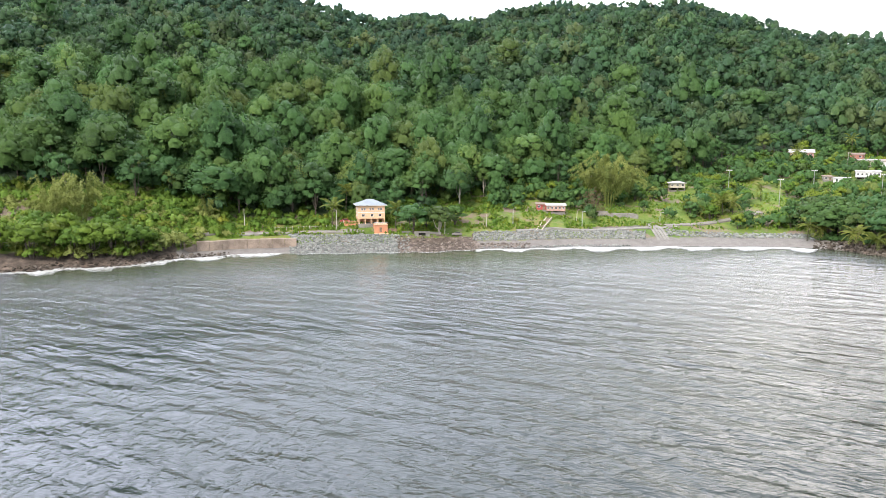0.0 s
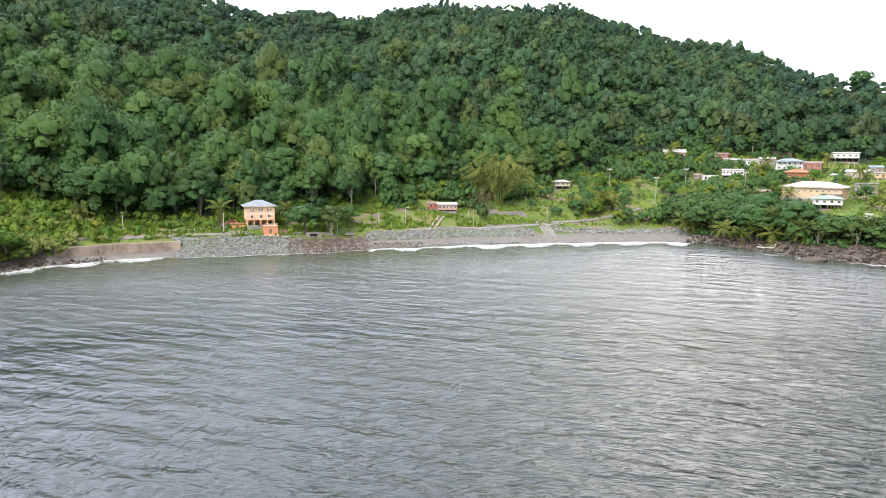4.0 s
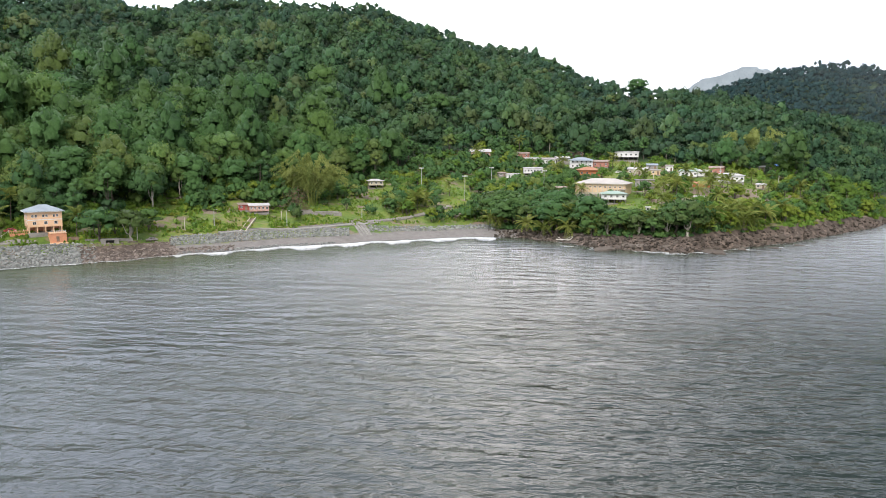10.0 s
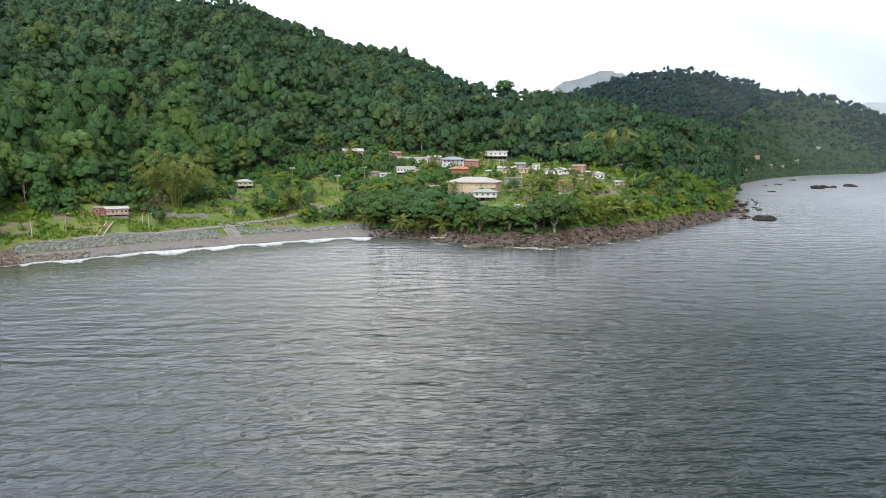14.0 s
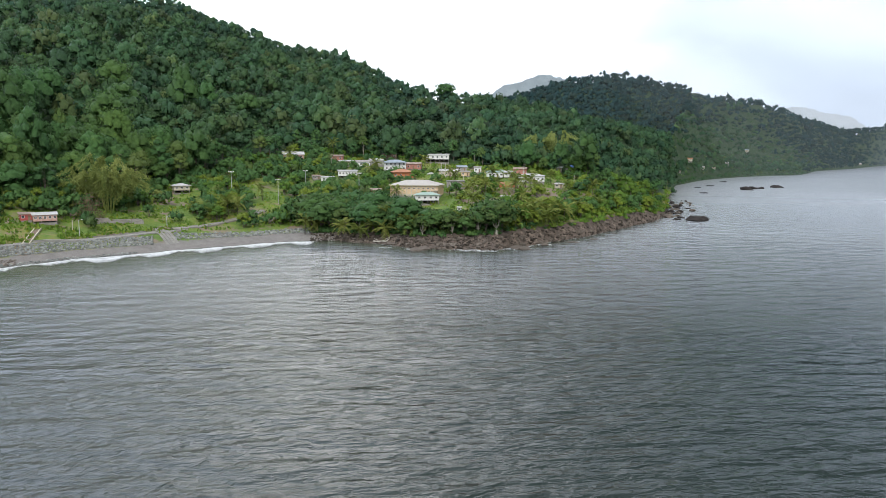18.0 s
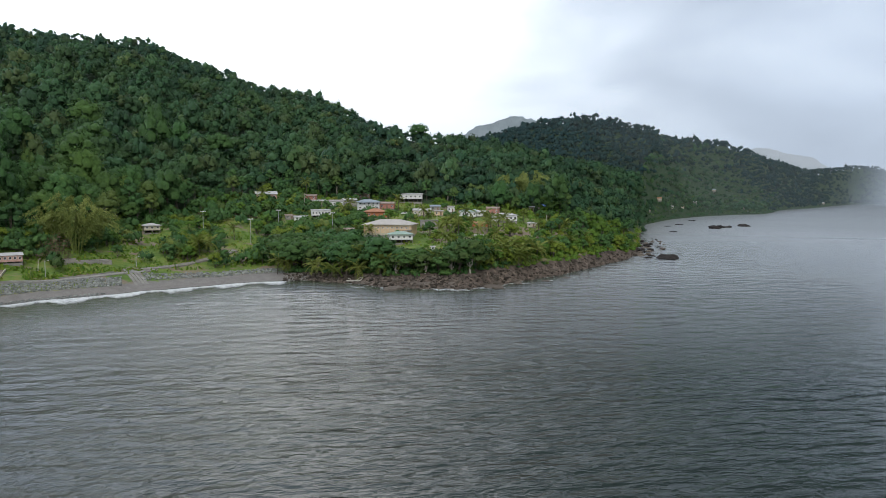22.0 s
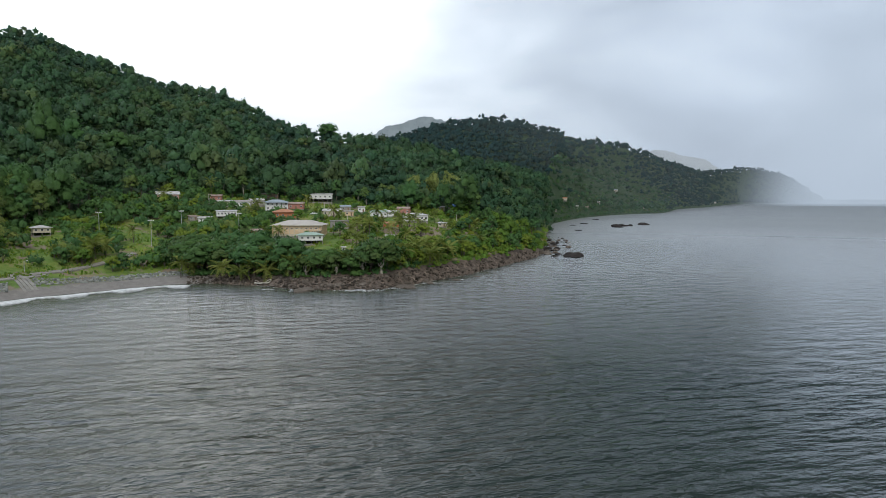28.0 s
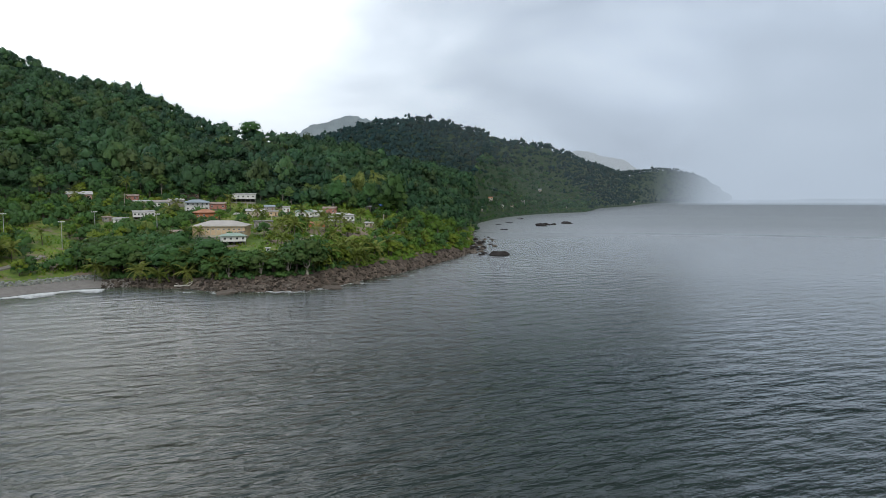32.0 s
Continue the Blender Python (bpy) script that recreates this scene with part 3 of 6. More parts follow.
def crown_cloud(rng, lobes, leaves, radius, height, leaf, flat=0.75, core=0.72):
    """A crown over (0, 0, 0): domed lobes of foliage set on a larger dome, with sprays of leaves that stand out of them.
    Gives points, faces, normals and the lobes' centres."""
    i = np.arange(lobes)
    polar = np.arccos(1 - (i + 0.3) / lobes * (1.4 if lobes > 4 else 0.95)) * rng.uniform(0.9, 1.1, lobes)
    turn = i * 2.39996 + rng.uniform(-0.35, 0.35, lobes)
    out = rng.uniform(0.46, 0.66, lobes) * radius
    c = np.stack([np.sin(polar) * np.cos(turn) * out, np.sin(polar) * np.sin(turn) * out, height * (0.36 + 0.40 * np.cos(polar) * rng.uniform(0.8, 1.12, lobes))], -1)
    lr = rng.uniform(0.30, 0.47, lobes) * radius * (1.25 if lobes < 6 else 1.0)
    squash = np.array([1, 1, flat])
    vs, fs, ns, k = [], [], [], 0
    for q in range(lobes):
        v, f = lobe_body(rng)
        vs.append(c[q] + v * lr[q] * core * squash)
        fs.append(f + k)
        ns.append(v * 0.5 + c[q] / radius * 0.4 + [0, 0, 0.1])
        k += len(v)
    # sprays of leaves, none of them buried in a neighbouring lobe
    n = leaves * 4
    which = rng.choice(lobes, n, p=lr ** 2 / (lr ** 2).sum())
    d = rng.normal(size=(n, 3))
    d[:, 2] = np.abs(d[:, 2]) * 1.1 - 0.62
    d /= np.linalg.norm(d, axis=1)[:, None]
    p = c[which] + d * lr[which][:, None] * rng.uniform(0.78, 1.18, (n, 1)) * squash
    gap = np.linalg.norm((p[:, None] - c[None]) / squash, axis=2) / lr[None]
    gap[np.arange(n), which] = 9
    free = np.flatnonzero(gap.min(1) > 0.8)[:leaves]
    p, d = p[free], d[free]
    n = len(p)
    nrm = d + rng.normal(size=(n, 3)) * 0.5 + np.array([0, 0, 0.25])
    nrm /= np.linalg.norm(nrm, axis=1)[:, None]
    u = np.cross(nrm, rng.normal(size=(n, 3)))
    u /= np.linalg.norm(u, axis=1)[:, None]
    w = np.cross(nrm, u)
    s = leaf * rng.uniform(0.5, 1.5, (n, 1))
    bend = nrm * s * 0.4
    q = np.stack([p - u * s, p - w * s * 0.62 - bend, p + u * s, p + w * s * 0.62 - bend], 1).reshape(-1, 3)
    vs.append(q)
    fs.append(np.arange(n * 4).reshape(-1, 4) + k)
    ns.append(np.repeat(d * 0.42 + p / radius * 0.35 + nrm * 0.34 + [0, 0, 0.3], 4, 0))
    ns = np.concatenate(ns)
    return np.concatenate(vs), np.concatenate(fs), ns / np.linalg.norm(ns, axis=1)[:, None], c


def tube(points, radii, sides=6):
    """Quads of a bent, tapered pole."""
    pts = [Vector(p) for p in points]
    vs, fs = [], []
    for i, p in enumerate(pts):
        d = (pts[min(i + 1, len(pts) - 1)] - pts[max(i - 1, 0)]).normalized()
        x = d.orthogonal().normalized()
        y = d.cross(x)
        for j in range(sides):
            t = 2 * math.pi * j / sides
            vs.append(p + (x * math.cos(t) + y * math.sin(t)) * radii[i])
    for i in range(len(pts) - 1):
        for j in range(sides):
            a, b = i * sides + j, i * sides + (j + 1) % sides
            fs.append((a, b, b + sides, a + sides))
    return np.array([v[:] for v in vs]), np.array(fs)


def joined(parts):
    vs, fs, k = [], [], 0
    for v, f in parts:
        vs.append(v)
        fs.append(np.asarray(f) + k)
        k += len(v)
    return np.concatenate(vs), np.concatenate(fs)


def crown_kit(seed, lobes, leaves, radius, height, leaf, flat=0.75):
    return crown_cloud(np.random.default_rng(seed), lobes, leaves, radius, height, leaf, flat)


NEAR_KITS = [crown_kit(100 + i, 12 + i % 5, 500 + 20 * (i % 4), 1.0, 1.4 + 0.3 * (i % 4), 0.062, 0.72 + 0.1 * (i % 4)) for i in range(14)]
MID_KITS = [crown_kit(200 + i, 6 + i % 3, 136 + 8 * (i % 4), 1.0, 1.4 + 0.25 * (i % 3), 0.096, 0.8 + 0.1 * (i % 3)) for i in range(14)]
RIDGE_KITS = [crown_kit(250 + i, 5, 78 + 6 * (i % 3), 1.0, 1.3 + 0.2 * (i % 3), 0.105, 0.85) for i in range(10)]
SCRUB_KITS = [crown_kit(400 + i, 3, 42, 1.0, 1.1, 0.15, 0.9) for i in range(8)]
UNDER_KITS = [crown_kit(450 + i, 2, 30, 1.0, 1.1, 0.17, 0.9) for i in range(8)]
FAR_KITS = [crown_kit(300 + i, 3, 14, 1.0, 1.1, 0.15, 0.9) for i in range(8)]


def wooded(az, r):
    """Where the closed forest stands."""
    rf, rc = lift(FOOT, 1, az, 0.8), lift(CREST, 1, az, 0.5)
    edge = rf + 7 * np.sin(np.asarray(az) * 2.3) + 4 * np.sin(np.asarray(az) * 5.9 + 2)
    return (r > edge) & (r < rc + 20)


def scatter(rng, az0, az1, r_from, r_to, gap):
    out = []
    r = r_from
    while r < r_to:
        step = math.degrees(gap / r)
        a = np.arange(az0 + rng.uniform(0, step), az1, step)
        a = a + rng.uniform(-0.4, 0.4, len(a)) * step
        out.append(np.stack([a, r + rng.uniform(-0.45, 0.45, len(a)) * gap], -1))
        r += gap * 0.86
    return np.concatenate(out)


def build_forest(name, spots_, kits, sizes, mat, seed, label, tall=0.55):
    rng = np.random.default_rng(seed)
    vs, fs, ns, ts, k = [], [], [], [], 0
    zs = land(spots_[:, 0], spots_[:, 1])
    for (a, r), z in zip(spots_, zs):
        v, f, nv, _ = kits[rng.integers(len(kits))]
        s = sizes[0] * 0.85 + (sizes[1] - sizes[0]) * rng.beta(1.1, 1.5) * 1.3
        t = rng.uniform(0, 6.28)
        cs, sn = math.cos(t), math.sin(t)
        ex = rng.uniform(0.82, 1.18)
        x, y = r * math.sin(math.radians(a)), r * math.cos(math.radians(a))
        h = s * rng.uniform(0.75, 1.4)
        up = z + s * (tall * rng.uniform(0.4, 1.8) if tall else -0.3)
        vs.append(np.stack([(v[:, 0] * ex * cs - v[:, 1] / ex * sn) * s + x, (v[:, 0] * ex * sn + v[:, 1] / ex * cs) * s + y, v[:, 2] * h + up], -1))
        ns.append(np.stack([nv[:, 0] * cs - nv[:, 1] * sn, nv[:, 0] * sn + nv[:, 1] * cs, nv[:, 2]], -1))
        fs.append(f + k)
        k += len(v)
        # broad tint patches, partly leaf colour, partly uneven hillside light painted in
        patch = 0.5 + 0.5 * float(waves2(x, y, 70, 4.0))
        ts.append(np.full(len(f), np.clip(0.5 * patch - 0.12 + (rng.beta(1.2, 2.0) * 0.95 if rng.random() < 0.94 else rng.uniform(0.9, 1.2)), 0, 1.4)))
    ob = mesh_object(name, np.concatenate(vs), np.concatenate(fs), mat, True, tint=np.concatenate(ts), normals=np.concatenate(ns))
    return tagged(ob, label, "forest", kind="stuff")


def plant_woods():
    rng = np.random.default_rng(5)
    p = scatter(rng, -75, 16.5, 285, 480, 10.8)
    p = p[wooded(p[:, 0], p[:, 1])]
    steep = scatter(rng, -75, -30, 300, 640, 12.0)
    steep = steep[wooded(steep[:, 0], steep[:, 1])]
    west = p[:, 0] < -34
    build_forest("steep_forest", p[west], NEAR_KITS, (5.2, 12.2), LEAF, 11, "tall tangled rainforest on the steep slope above the coast road", 0.45)
    p = p[~west]
    build_forest("hillside_forest", p, NEAR_KITS, (4.5, 10.4), LEAF, 6, "dense green rainforest crowns covering the steep hillside")
    big = np.concatenate([scatter(rng, -75, -30, 330, 560, 44.0), scatter(rng, -30, -13, 440, 600, 50.0)])
    big = big[wooded(big[:, 0], big[:, 1] - 12)]
    build_forest("giant_trees", big, NEAR_KITS, (9.5, 14.0), LEAF, 71, "huge spreading rainforest trees that rise above the canopy", 0.7)
    p2 = scatter(rng, -75, 16.6, 485, 1010, 13.0)
    p2 = p2[wooded(p2[:, 0], p2[:, 1])]
    east = p2[:, 0] > 1.5
    p4 = scatter(rng, 1.5, 16.6, 485, 1010, 8.6)
    p4 = p4[wooded(p4[:, 0], p4[:, 1])]
    build_forest("eastern_forest", p4, SCRUB_KITS, (4.4, 8.2), LEAF_EAST, 28, "dark green rainforest behind the village", 0.3)
    p2 = p2[~east]
    high = p2[:, 1] + rng.normal(size=len(p2)) * 35 > lift(CREST, 1, p2[:, 0], 0.5) - 130
    build_forest("ridge_forest", p2[high], RIDGE_KITS, (5.0, 8.2), LEAF_RIDGE_HAZED, 29, "dark green rainforest along the upper ridge", 0.12)
    p2 = p2[~high]
    build_forest("upper_forest", p2, MID_KITS, (4.9, 11.0), LEAF_UP_HAZED, 8, "green rainforest crowns covering the upper slopes and the crest", 0.3)
    p3 = scatter(rng, -100, -75, 290, 700, 14)
    p3 = p3[wooded(p3[:, 0], p3[:, 1])]
    build_forest("western_forest", p3, FAR_KITS, (6, 9), LEAF, 9, "green rainforest on the western slope")
    fill = scatter(rng, -75, 16.5, 285, 1010, 17.5)
    fill = fill[wooded(fill[:, 0], fill[:, 1])]
    build_forest("understory", fill, UNDER_KITS, (6.2, 8.8), LEAF_UP_HAZED, 10, "lower trees and vines that fill the gaps in the rainforest", 0.25)
    # low closed canopy along both crests, so that no sky shows under the crowns
    near = scatter(rng, -72, 16.6, 560, 1010, 9.8)
    near = near[np.abs(near[:, 1] - lift(CREST, 1, near[:, 0], 0.5) + 8) < 24]
    build_forest("ridge_canopy", near, UNDER_KITS, (4.0, 6.0), LEAF_RIDGE_HAZED, 16, "close-grown trees along the crest of the ridge", 0.0)
    crest = scatter(rng, 3, 27, 1480, 2300, 7.5)
    crest = crest[np.abs(crest[:, 1] - lift(REAR, 1, crest[:, 0], 0.5) + 12) < 34]
    build_forest("crest_woods", crest, FAR_KITS, (3.6, 5.8), LEAF_FAR_HAZED, 17, "dark trees along the crest of the far hill", 0.0)
    build_forest("slope_understory", steep, UNDER_KITS, (3.4, 5.6), LEAF, 12, "vines and low trees between the crowns on the steep slope", 0.05)
    q = scatter(rng, 1, 26, 700, 2300, 11.5)
    rr, rc = lift(REAR, 1, q[:, 0], 0.5), lift(CREST, 1, q[:, 0], 0.5)
    hidden = (q[:, 1] < rr * 0.80) & (q[:, 0] < 14)
    q = q[np.where(q[:, 0] < 16.5, q[:, 1] > rc + 30, q[:, 1] > shore_at(q[:, 0]) + 30) & (q[:, 1] < np.maximum(rr, rc) + 24) & ~hidden]
    low = q[:, 1] + rng.normal(size=len(q)) * 60 + 3.0 * waves2(q[:, 0] * 30, q[:, 1], 60, 2.0) < shore_at(q[:, 0]) + 260
    build_forest("lower_woods", q[low & (q[:, 0] > 15)], FAR_KITS, (5.4, 9.4), LEAF_EAST, 27, "green woods on the lower slope above the far shore", 0.25)
    q = q[~(low & (q[:, 0] > 15))]
    build_forest("far_woods", q, FAR_KITS, (7.0, 11.6), LEAF_FAR_HAZED, 7, "dark green rainforest on the far hill along the coast", 0.18)
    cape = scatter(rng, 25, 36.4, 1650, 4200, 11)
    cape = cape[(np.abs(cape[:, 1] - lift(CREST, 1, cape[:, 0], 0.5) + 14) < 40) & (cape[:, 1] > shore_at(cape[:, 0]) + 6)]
    build_forest("cape_woods", cape, FAR_KITS, (6.0, 10.0), LEAF_FAR_HAZED, 19, "dark close-grown trees along the crest of the far headland", 0.0)
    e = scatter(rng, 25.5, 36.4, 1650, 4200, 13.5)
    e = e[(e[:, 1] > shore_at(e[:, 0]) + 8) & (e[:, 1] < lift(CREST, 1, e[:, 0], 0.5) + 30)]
    build_forest("headland_woods", e, FAR_KITS, (8, 13), LEAF_FAR_HAZED, 18, "dark woods on the far headland in the rain", 0.05)
    s = scatter(rng, 16.5, 27, 930, 2300, 7.0)
    s = s[(s[:, 1] > shore_at(s[:, 0]) + 3) & (s[:, 1] < shore_at(s[:, 0]) + 95)]
    build_forest("shore_woods", s, FAR_KITS, (2.6, 5.4), LEAF_UP_HAZED, 19, "green trees and palms down to the far shore", 0.0)


plant_woods()

# ---------------------------------------------------------------- building kit


def box(x0, y0, z0, x1, y1, z1):
    v = np.array([(x, y, z) for z in (z0, z1) for y in (y0, y1) for x in (x0, x1)], float)
    f = np.array([(0, 2, 3, 1), (4, 5, 7, 6), (0, 1, 5, 4), (2, 6, 7, 3), (0, 4, 6, 2), (1, 3, 7, 5)])
    return v, f


def bar(p, q, w, h=None):
    """A straight beam between two points."""
    p, q, h = Vector(p), Vector(q), h or w
    d = (q - p).normalized()
    side = Vector((0, 0, 1)).cross(d) if abs(d.z) < 0.98 else Vector((1, 0, 0))
    side.normalize()
    up = d.cross(side)
    v = [e + side * (sx * w / 2) + up * (sz * h / 2) for sz in (-1, 1) for e in (p, q) for sx in (-1, 1)]
    return np.array([u[:] for u in v]), box(0, 0, 0, 1, 1, 1)[1]


def thing(name, m, label, category, group="", kind=""):
    ob = new(name)
    ob.matrix_basis = m
    return tagged(ob, label, category, group, kind)


SHARED = {}


def part(name, geo, mat, parent, label="", at=None, smooth=False):
    ob = mesh_object(name, geo[0], geo[1], mat, smooth, parent)
    if at is not None:
        ob.matrix_basis = at
    return tagged(ob, label)


def same_part(key, name, make, mat, parent, at, label="", tint=None):
    """A part that shares its mesh with all parts of the same key."""
    if key not in SHARED:
        geo = make()
        ob = mesh_object(name, geo[0], geo[1], mat, False, parent, tint=None if tint is None else np.full(len(geo[1]), tint), normals=geo[2] if len(geo) > 2 else None)
        SHARED[key] = ob.data
    else:
        ob = new(name, SHARED[key])
        ob.parent = parent
    ob.matrix_basis = at
    return tagged(ob, label)


def spot(az, r, turn=0.0, dz=0.0):
    """Pose on the ground with its front (-y) to the bay's middle."""
    p = xyz(az, r, dz)
    return pose(p.x, p.y, p.z, 0, 0, -az + turn)


def window(parent, x, y, z, w, h, face="front", frame_mat=None):
    m = pose(x, y, z, 0, 0, {"front": 0, "left": -90, "right": 90}[face])
    t = 0.09
    fr = joined([box(-w / 2, -0.06, 0, w / 2, 0.02, t), box(-w / 2, -0.06, h - t, w / 2, 0.02, h), box(-w / 2, -0.06, t, -w / 2 + t, 0.02, h - t),
                 box(w / 2 - t, -0.06, t, w / 2, 0.02, h - t), box(-t / 3, -0.05, t, t / 3, 0.02, h - t)])
    k = (round(w, 2), round(h, 2))
    ob = same_part(("window", k, (frame_mat or WHITE).name), "window", lambda: fr, frame_mat or WHITE, parent, m)
    same_part(("pane", k), "pane", lambda: box(-w / 2 + t, -0.03, t, w / 2 - t, 0.015, h - t), GLASS, ob, Matrix(), "dark window glass")
    return ob


def roof_geo(kind, w, d, rise, over, base=0.0):
    """Roof over a w x d plan centred on (0, 0), eaves at height base."""
    a, b, t = w / 2 + over, d / 2 + over, 0.16
    if kind == "flat":
        return box(-a, -b, base, a, b, base + 0.28)
    if kind == "shed":
        v = np.array([(-a, -b, 0), (a, -b, 0), (-a, b, rise), (a, b, rise), (-a, -b, t), (a, -b, t), (-a, b, rise + t), (a, b, rise + t)]) + [0, 0, base]
        return v, box(0, 0, 0, 1, 1, 1)[1]
    e = max(a - b, 0.3) if kind == "hip" else a
    lo = [(-a, -b, 0), (a, -b, 0), (a, b, 0), (-a, b, 0), (-e, 0, rise), (e, 0, rise)]
    v = np.array(lo + [(x, y, z + t) for x, y, z in lo]) + [0, 0, base]
    f = []
    for k, flip in ((0, False), (6, True)):
        for q in ((0, 1, 5, 4), (2, 3, 4, 5), (1, 2, 5, 5), (3, 0, 4, 4)):
            if kind == "gable" and q[2] == q[3]:
                continue
            g = [k + i for i in q]
            f.append(g if flip else g[::-1])
    rim = [(0, 1), (1, 2), (2, 3), (3, 0)] if kind == "hip" else [(0, 1), (2, 3), (1, 5), (5, 2), (3, 4), (4, 0)]
    f += [(i, j, j + 6, i + 6) for i, j in rim]
    tri = []
    for q in f:
        tri.append((q[0], q[1], q[2]))
        if q[2] != q[3] and q[0] != q[3]:
            tri.append((q[0], q[2], q[3]))
    tri = [t3 for t3 in tri if len(set(t3)) == 3]
    return v, np.array(tri)


def gable_geo(w, d, rise, base):
    """The two wall triangles under a gable, with thickness."""
    parts = []
    for s in (-1, 1):
        x0, x1 = sorted((s * w / 2, s * (w / 2 - 0.2)))
        v = np.array([(x0, -d / 2, 0), (x1, -d / 2, 0), (x0, d / 2, 0), (x1, d / 2, 0), (x0, 0, rise), (x1, 0, rise)]) + [0, 0, base]
        f = np.array([(0, 4, 2), (1, 3, 5), (0, 1, 5), (0, 5, 4), (2, 4, 5), (2, 5, 3)])
        parts.append((v, f))
    return joined(parts)


def house(label, az, r, w, d, h, walls, roof_mat, kind="gable", rise=1.2, turn=0.0, stilts=0.0, storeys=1, holes=3, over=0.5, frame_mat=None, porch=0.0,
          door=True, name="house", tall=1.15, wide=1.2):
    ob = thing(name, spot(az, r, turn), label, "house", "village houses")
    part("foundation", box(-w / 2 + 0.1, -d / 2 + 0.1, -2.5, w / 2 - 0.1, d / 2 - 0.1, 0.25 if not stilts else 0.05), CONCRETE, ob, "stained concrete base")
    z0 = 0.25 + stilts
    part("wall", box(-w / 2, -d / 2, z0, w / 2, d / 2, z0 + h), walls, ob)
    if stilts:
        n = max(2, int(w / 3))
        for i in range(n + 1):
            for y in (-d / 2 + 0.2, d / 2 - 0.2):
                same_part(("post", round(stilts, 1)), "post", lambda: box(-0.15, -0.15, 0, 0.15, 0.15, stilts + 0.22), CONCRETE, ob,
                          pose(-w / 2 + 0.2 + i * (w - 0.4) / n, y, 0.04))
        # near-black wall, its colour standing for the shade under the house
        part("back_wall", box(-w / 2 + 0.5, d / 2 - 1.2, 0.05, w / 2 - 0.5, d / 2 - 0.9, z0), DARK, ob, "near-black wall painted as the shade between the posts")
    part("roof", roof_geo(kind, w, d, rise, over, z0 + h + 0.003), roof_mat, ob)
    if kind == "gable":
        part("gable", gable_geo(w, d, rise * d / (d + 2 * over), z0 + h + 0.004), walls, ob)
    sh = h / storeys
    for s in range(storeys):
        zz = z0 + s * sh + sh * 0.36
        for i in range(holes):
            x = -w / 2 + (i + 0.5) * w / holes
            if door and s == 0 and i == holes // 2 and not stilts:
                dr = part("door", box(x - 0.5, -d / 2 - 0.06, 0.26, x + 0.5, -d / 2 + 0.02, 0.26 + min(2.05, h * 0.8)), WOOD, ob, "brown wooden door")
                part("door_handle", box(x + 0.34, -d / 2 - 0.11, 1.2, x + 0.42, -d / 2 - 0.06, 1.32), STEEL, dr)
            else:
                window(ob, x, -d / 2, zz, min(wide, w / holes * 0.6), min(tall, sh * 0.5), "front", frame_mat)
        for face, x in (("left", -w / 2), ("right", w / 2)):
            window(ob, x, 0, zz, min(1.2, d * 0.3), min(tall, sh * 0.5), face, frame_mat)
    if porch:
        part("porch_floor", box(-w / 2, -d / 2 - porch, z0 - 0.2, w / 2, -d / 2 - 0.003, z0 - 0.02), CONCRETE, ob)
        part("porch_roof", roof_geo("shed", w, porch - 0.2, 0.35, 0.15)[0:2], roof_mat, ob, at=pose(0, -d / 2 - porch / 2 - 0.05, z0 + h - 0.5))
        for i in range(4):
            x = -w / 2 + 0.15 + i * (w - 0.3) / 3
            same_part(("porch_post", round(h, 1)), "porch_post", lambda: box(-0.07, -0.07, 0, 0.07, 0.07, h - 0.5), WHITE, ob, pose(x, -d / 2 - porch + 0.1, z0 - 0.02))
        part("railing", joined([box(-w / 2, -d / 2 - porch, z0 + 0.85, w / 2, -d / 2 - porch + 0.08, z0 + 0.95)] +
                               [box(-w / 2 + k * 0.4, -d / 2 - porch + 0.02, z0 - 0.02, -w / 2 + k * 0.4 + 0.05, -d / 2 - porch + 0.06, z0 + 0.85) for k in range(int(w / 0.4))]), WHITE, ob)
    return ob


def strip(name, line, width, mat, label, category, dz=0.08, thick=0.12, kind="structure"):
    """A road or path along (heading, distance) points, laid on the ground."""
    pts = []
    for (a0, r0), (a1, r1) in zip(line, line[1:]):
        n = max(2, int(abs(a1 - a0) * 3 + abs(r1 - r0) / 6))
        pts += [(a0 + (a1 - a0) * i / n, r0 + (r1 - r0) * i / n) for i in range(n)]
    pts.append(line[-1])
    xy = np.array([(r * math.sin(radians(a)), r * math.cos(radians(a))) for a, r in pts])
    d = np.gradient(xy, axis=0)
    d /= np.linalg.norm(d, axis=1)[:, None]
    side = np.stack([-d[:, 1], d[:, 0]], -1)
    zc = np.array([float(land(a, r)) for a, r in pts])
    zc = np.convolve(np.pad(zc, 1, "edge"), np.ones(3) / 3, "valid")
    rows = []
    for o, e in ((-1, -thick - 0.6), (-1, dz), (-0.33, dz + 0.03), (0.33, dz + 0.03), (1, dz), (1, -thick - 0.6)):
        p = xy + side * (o * width / 2)
        az, r = np.degrees(np.arctan2(p[:, 0], p[:, 1])), np.hypot(p[:, 0], p[:, 1])
        z = np.maximum(land(az, r), zc - 0.2) if e > 0 else np.minimum(land(az, r), zc)
        rows.append(np.stack([p[:, 0], p[:, 1], z + e], -1))
    v = np.concatenate(rows)
    return tagged(mesh_object(name, v, grid_faces(6, len(pts)), mat, False), label, category, kind=kind)


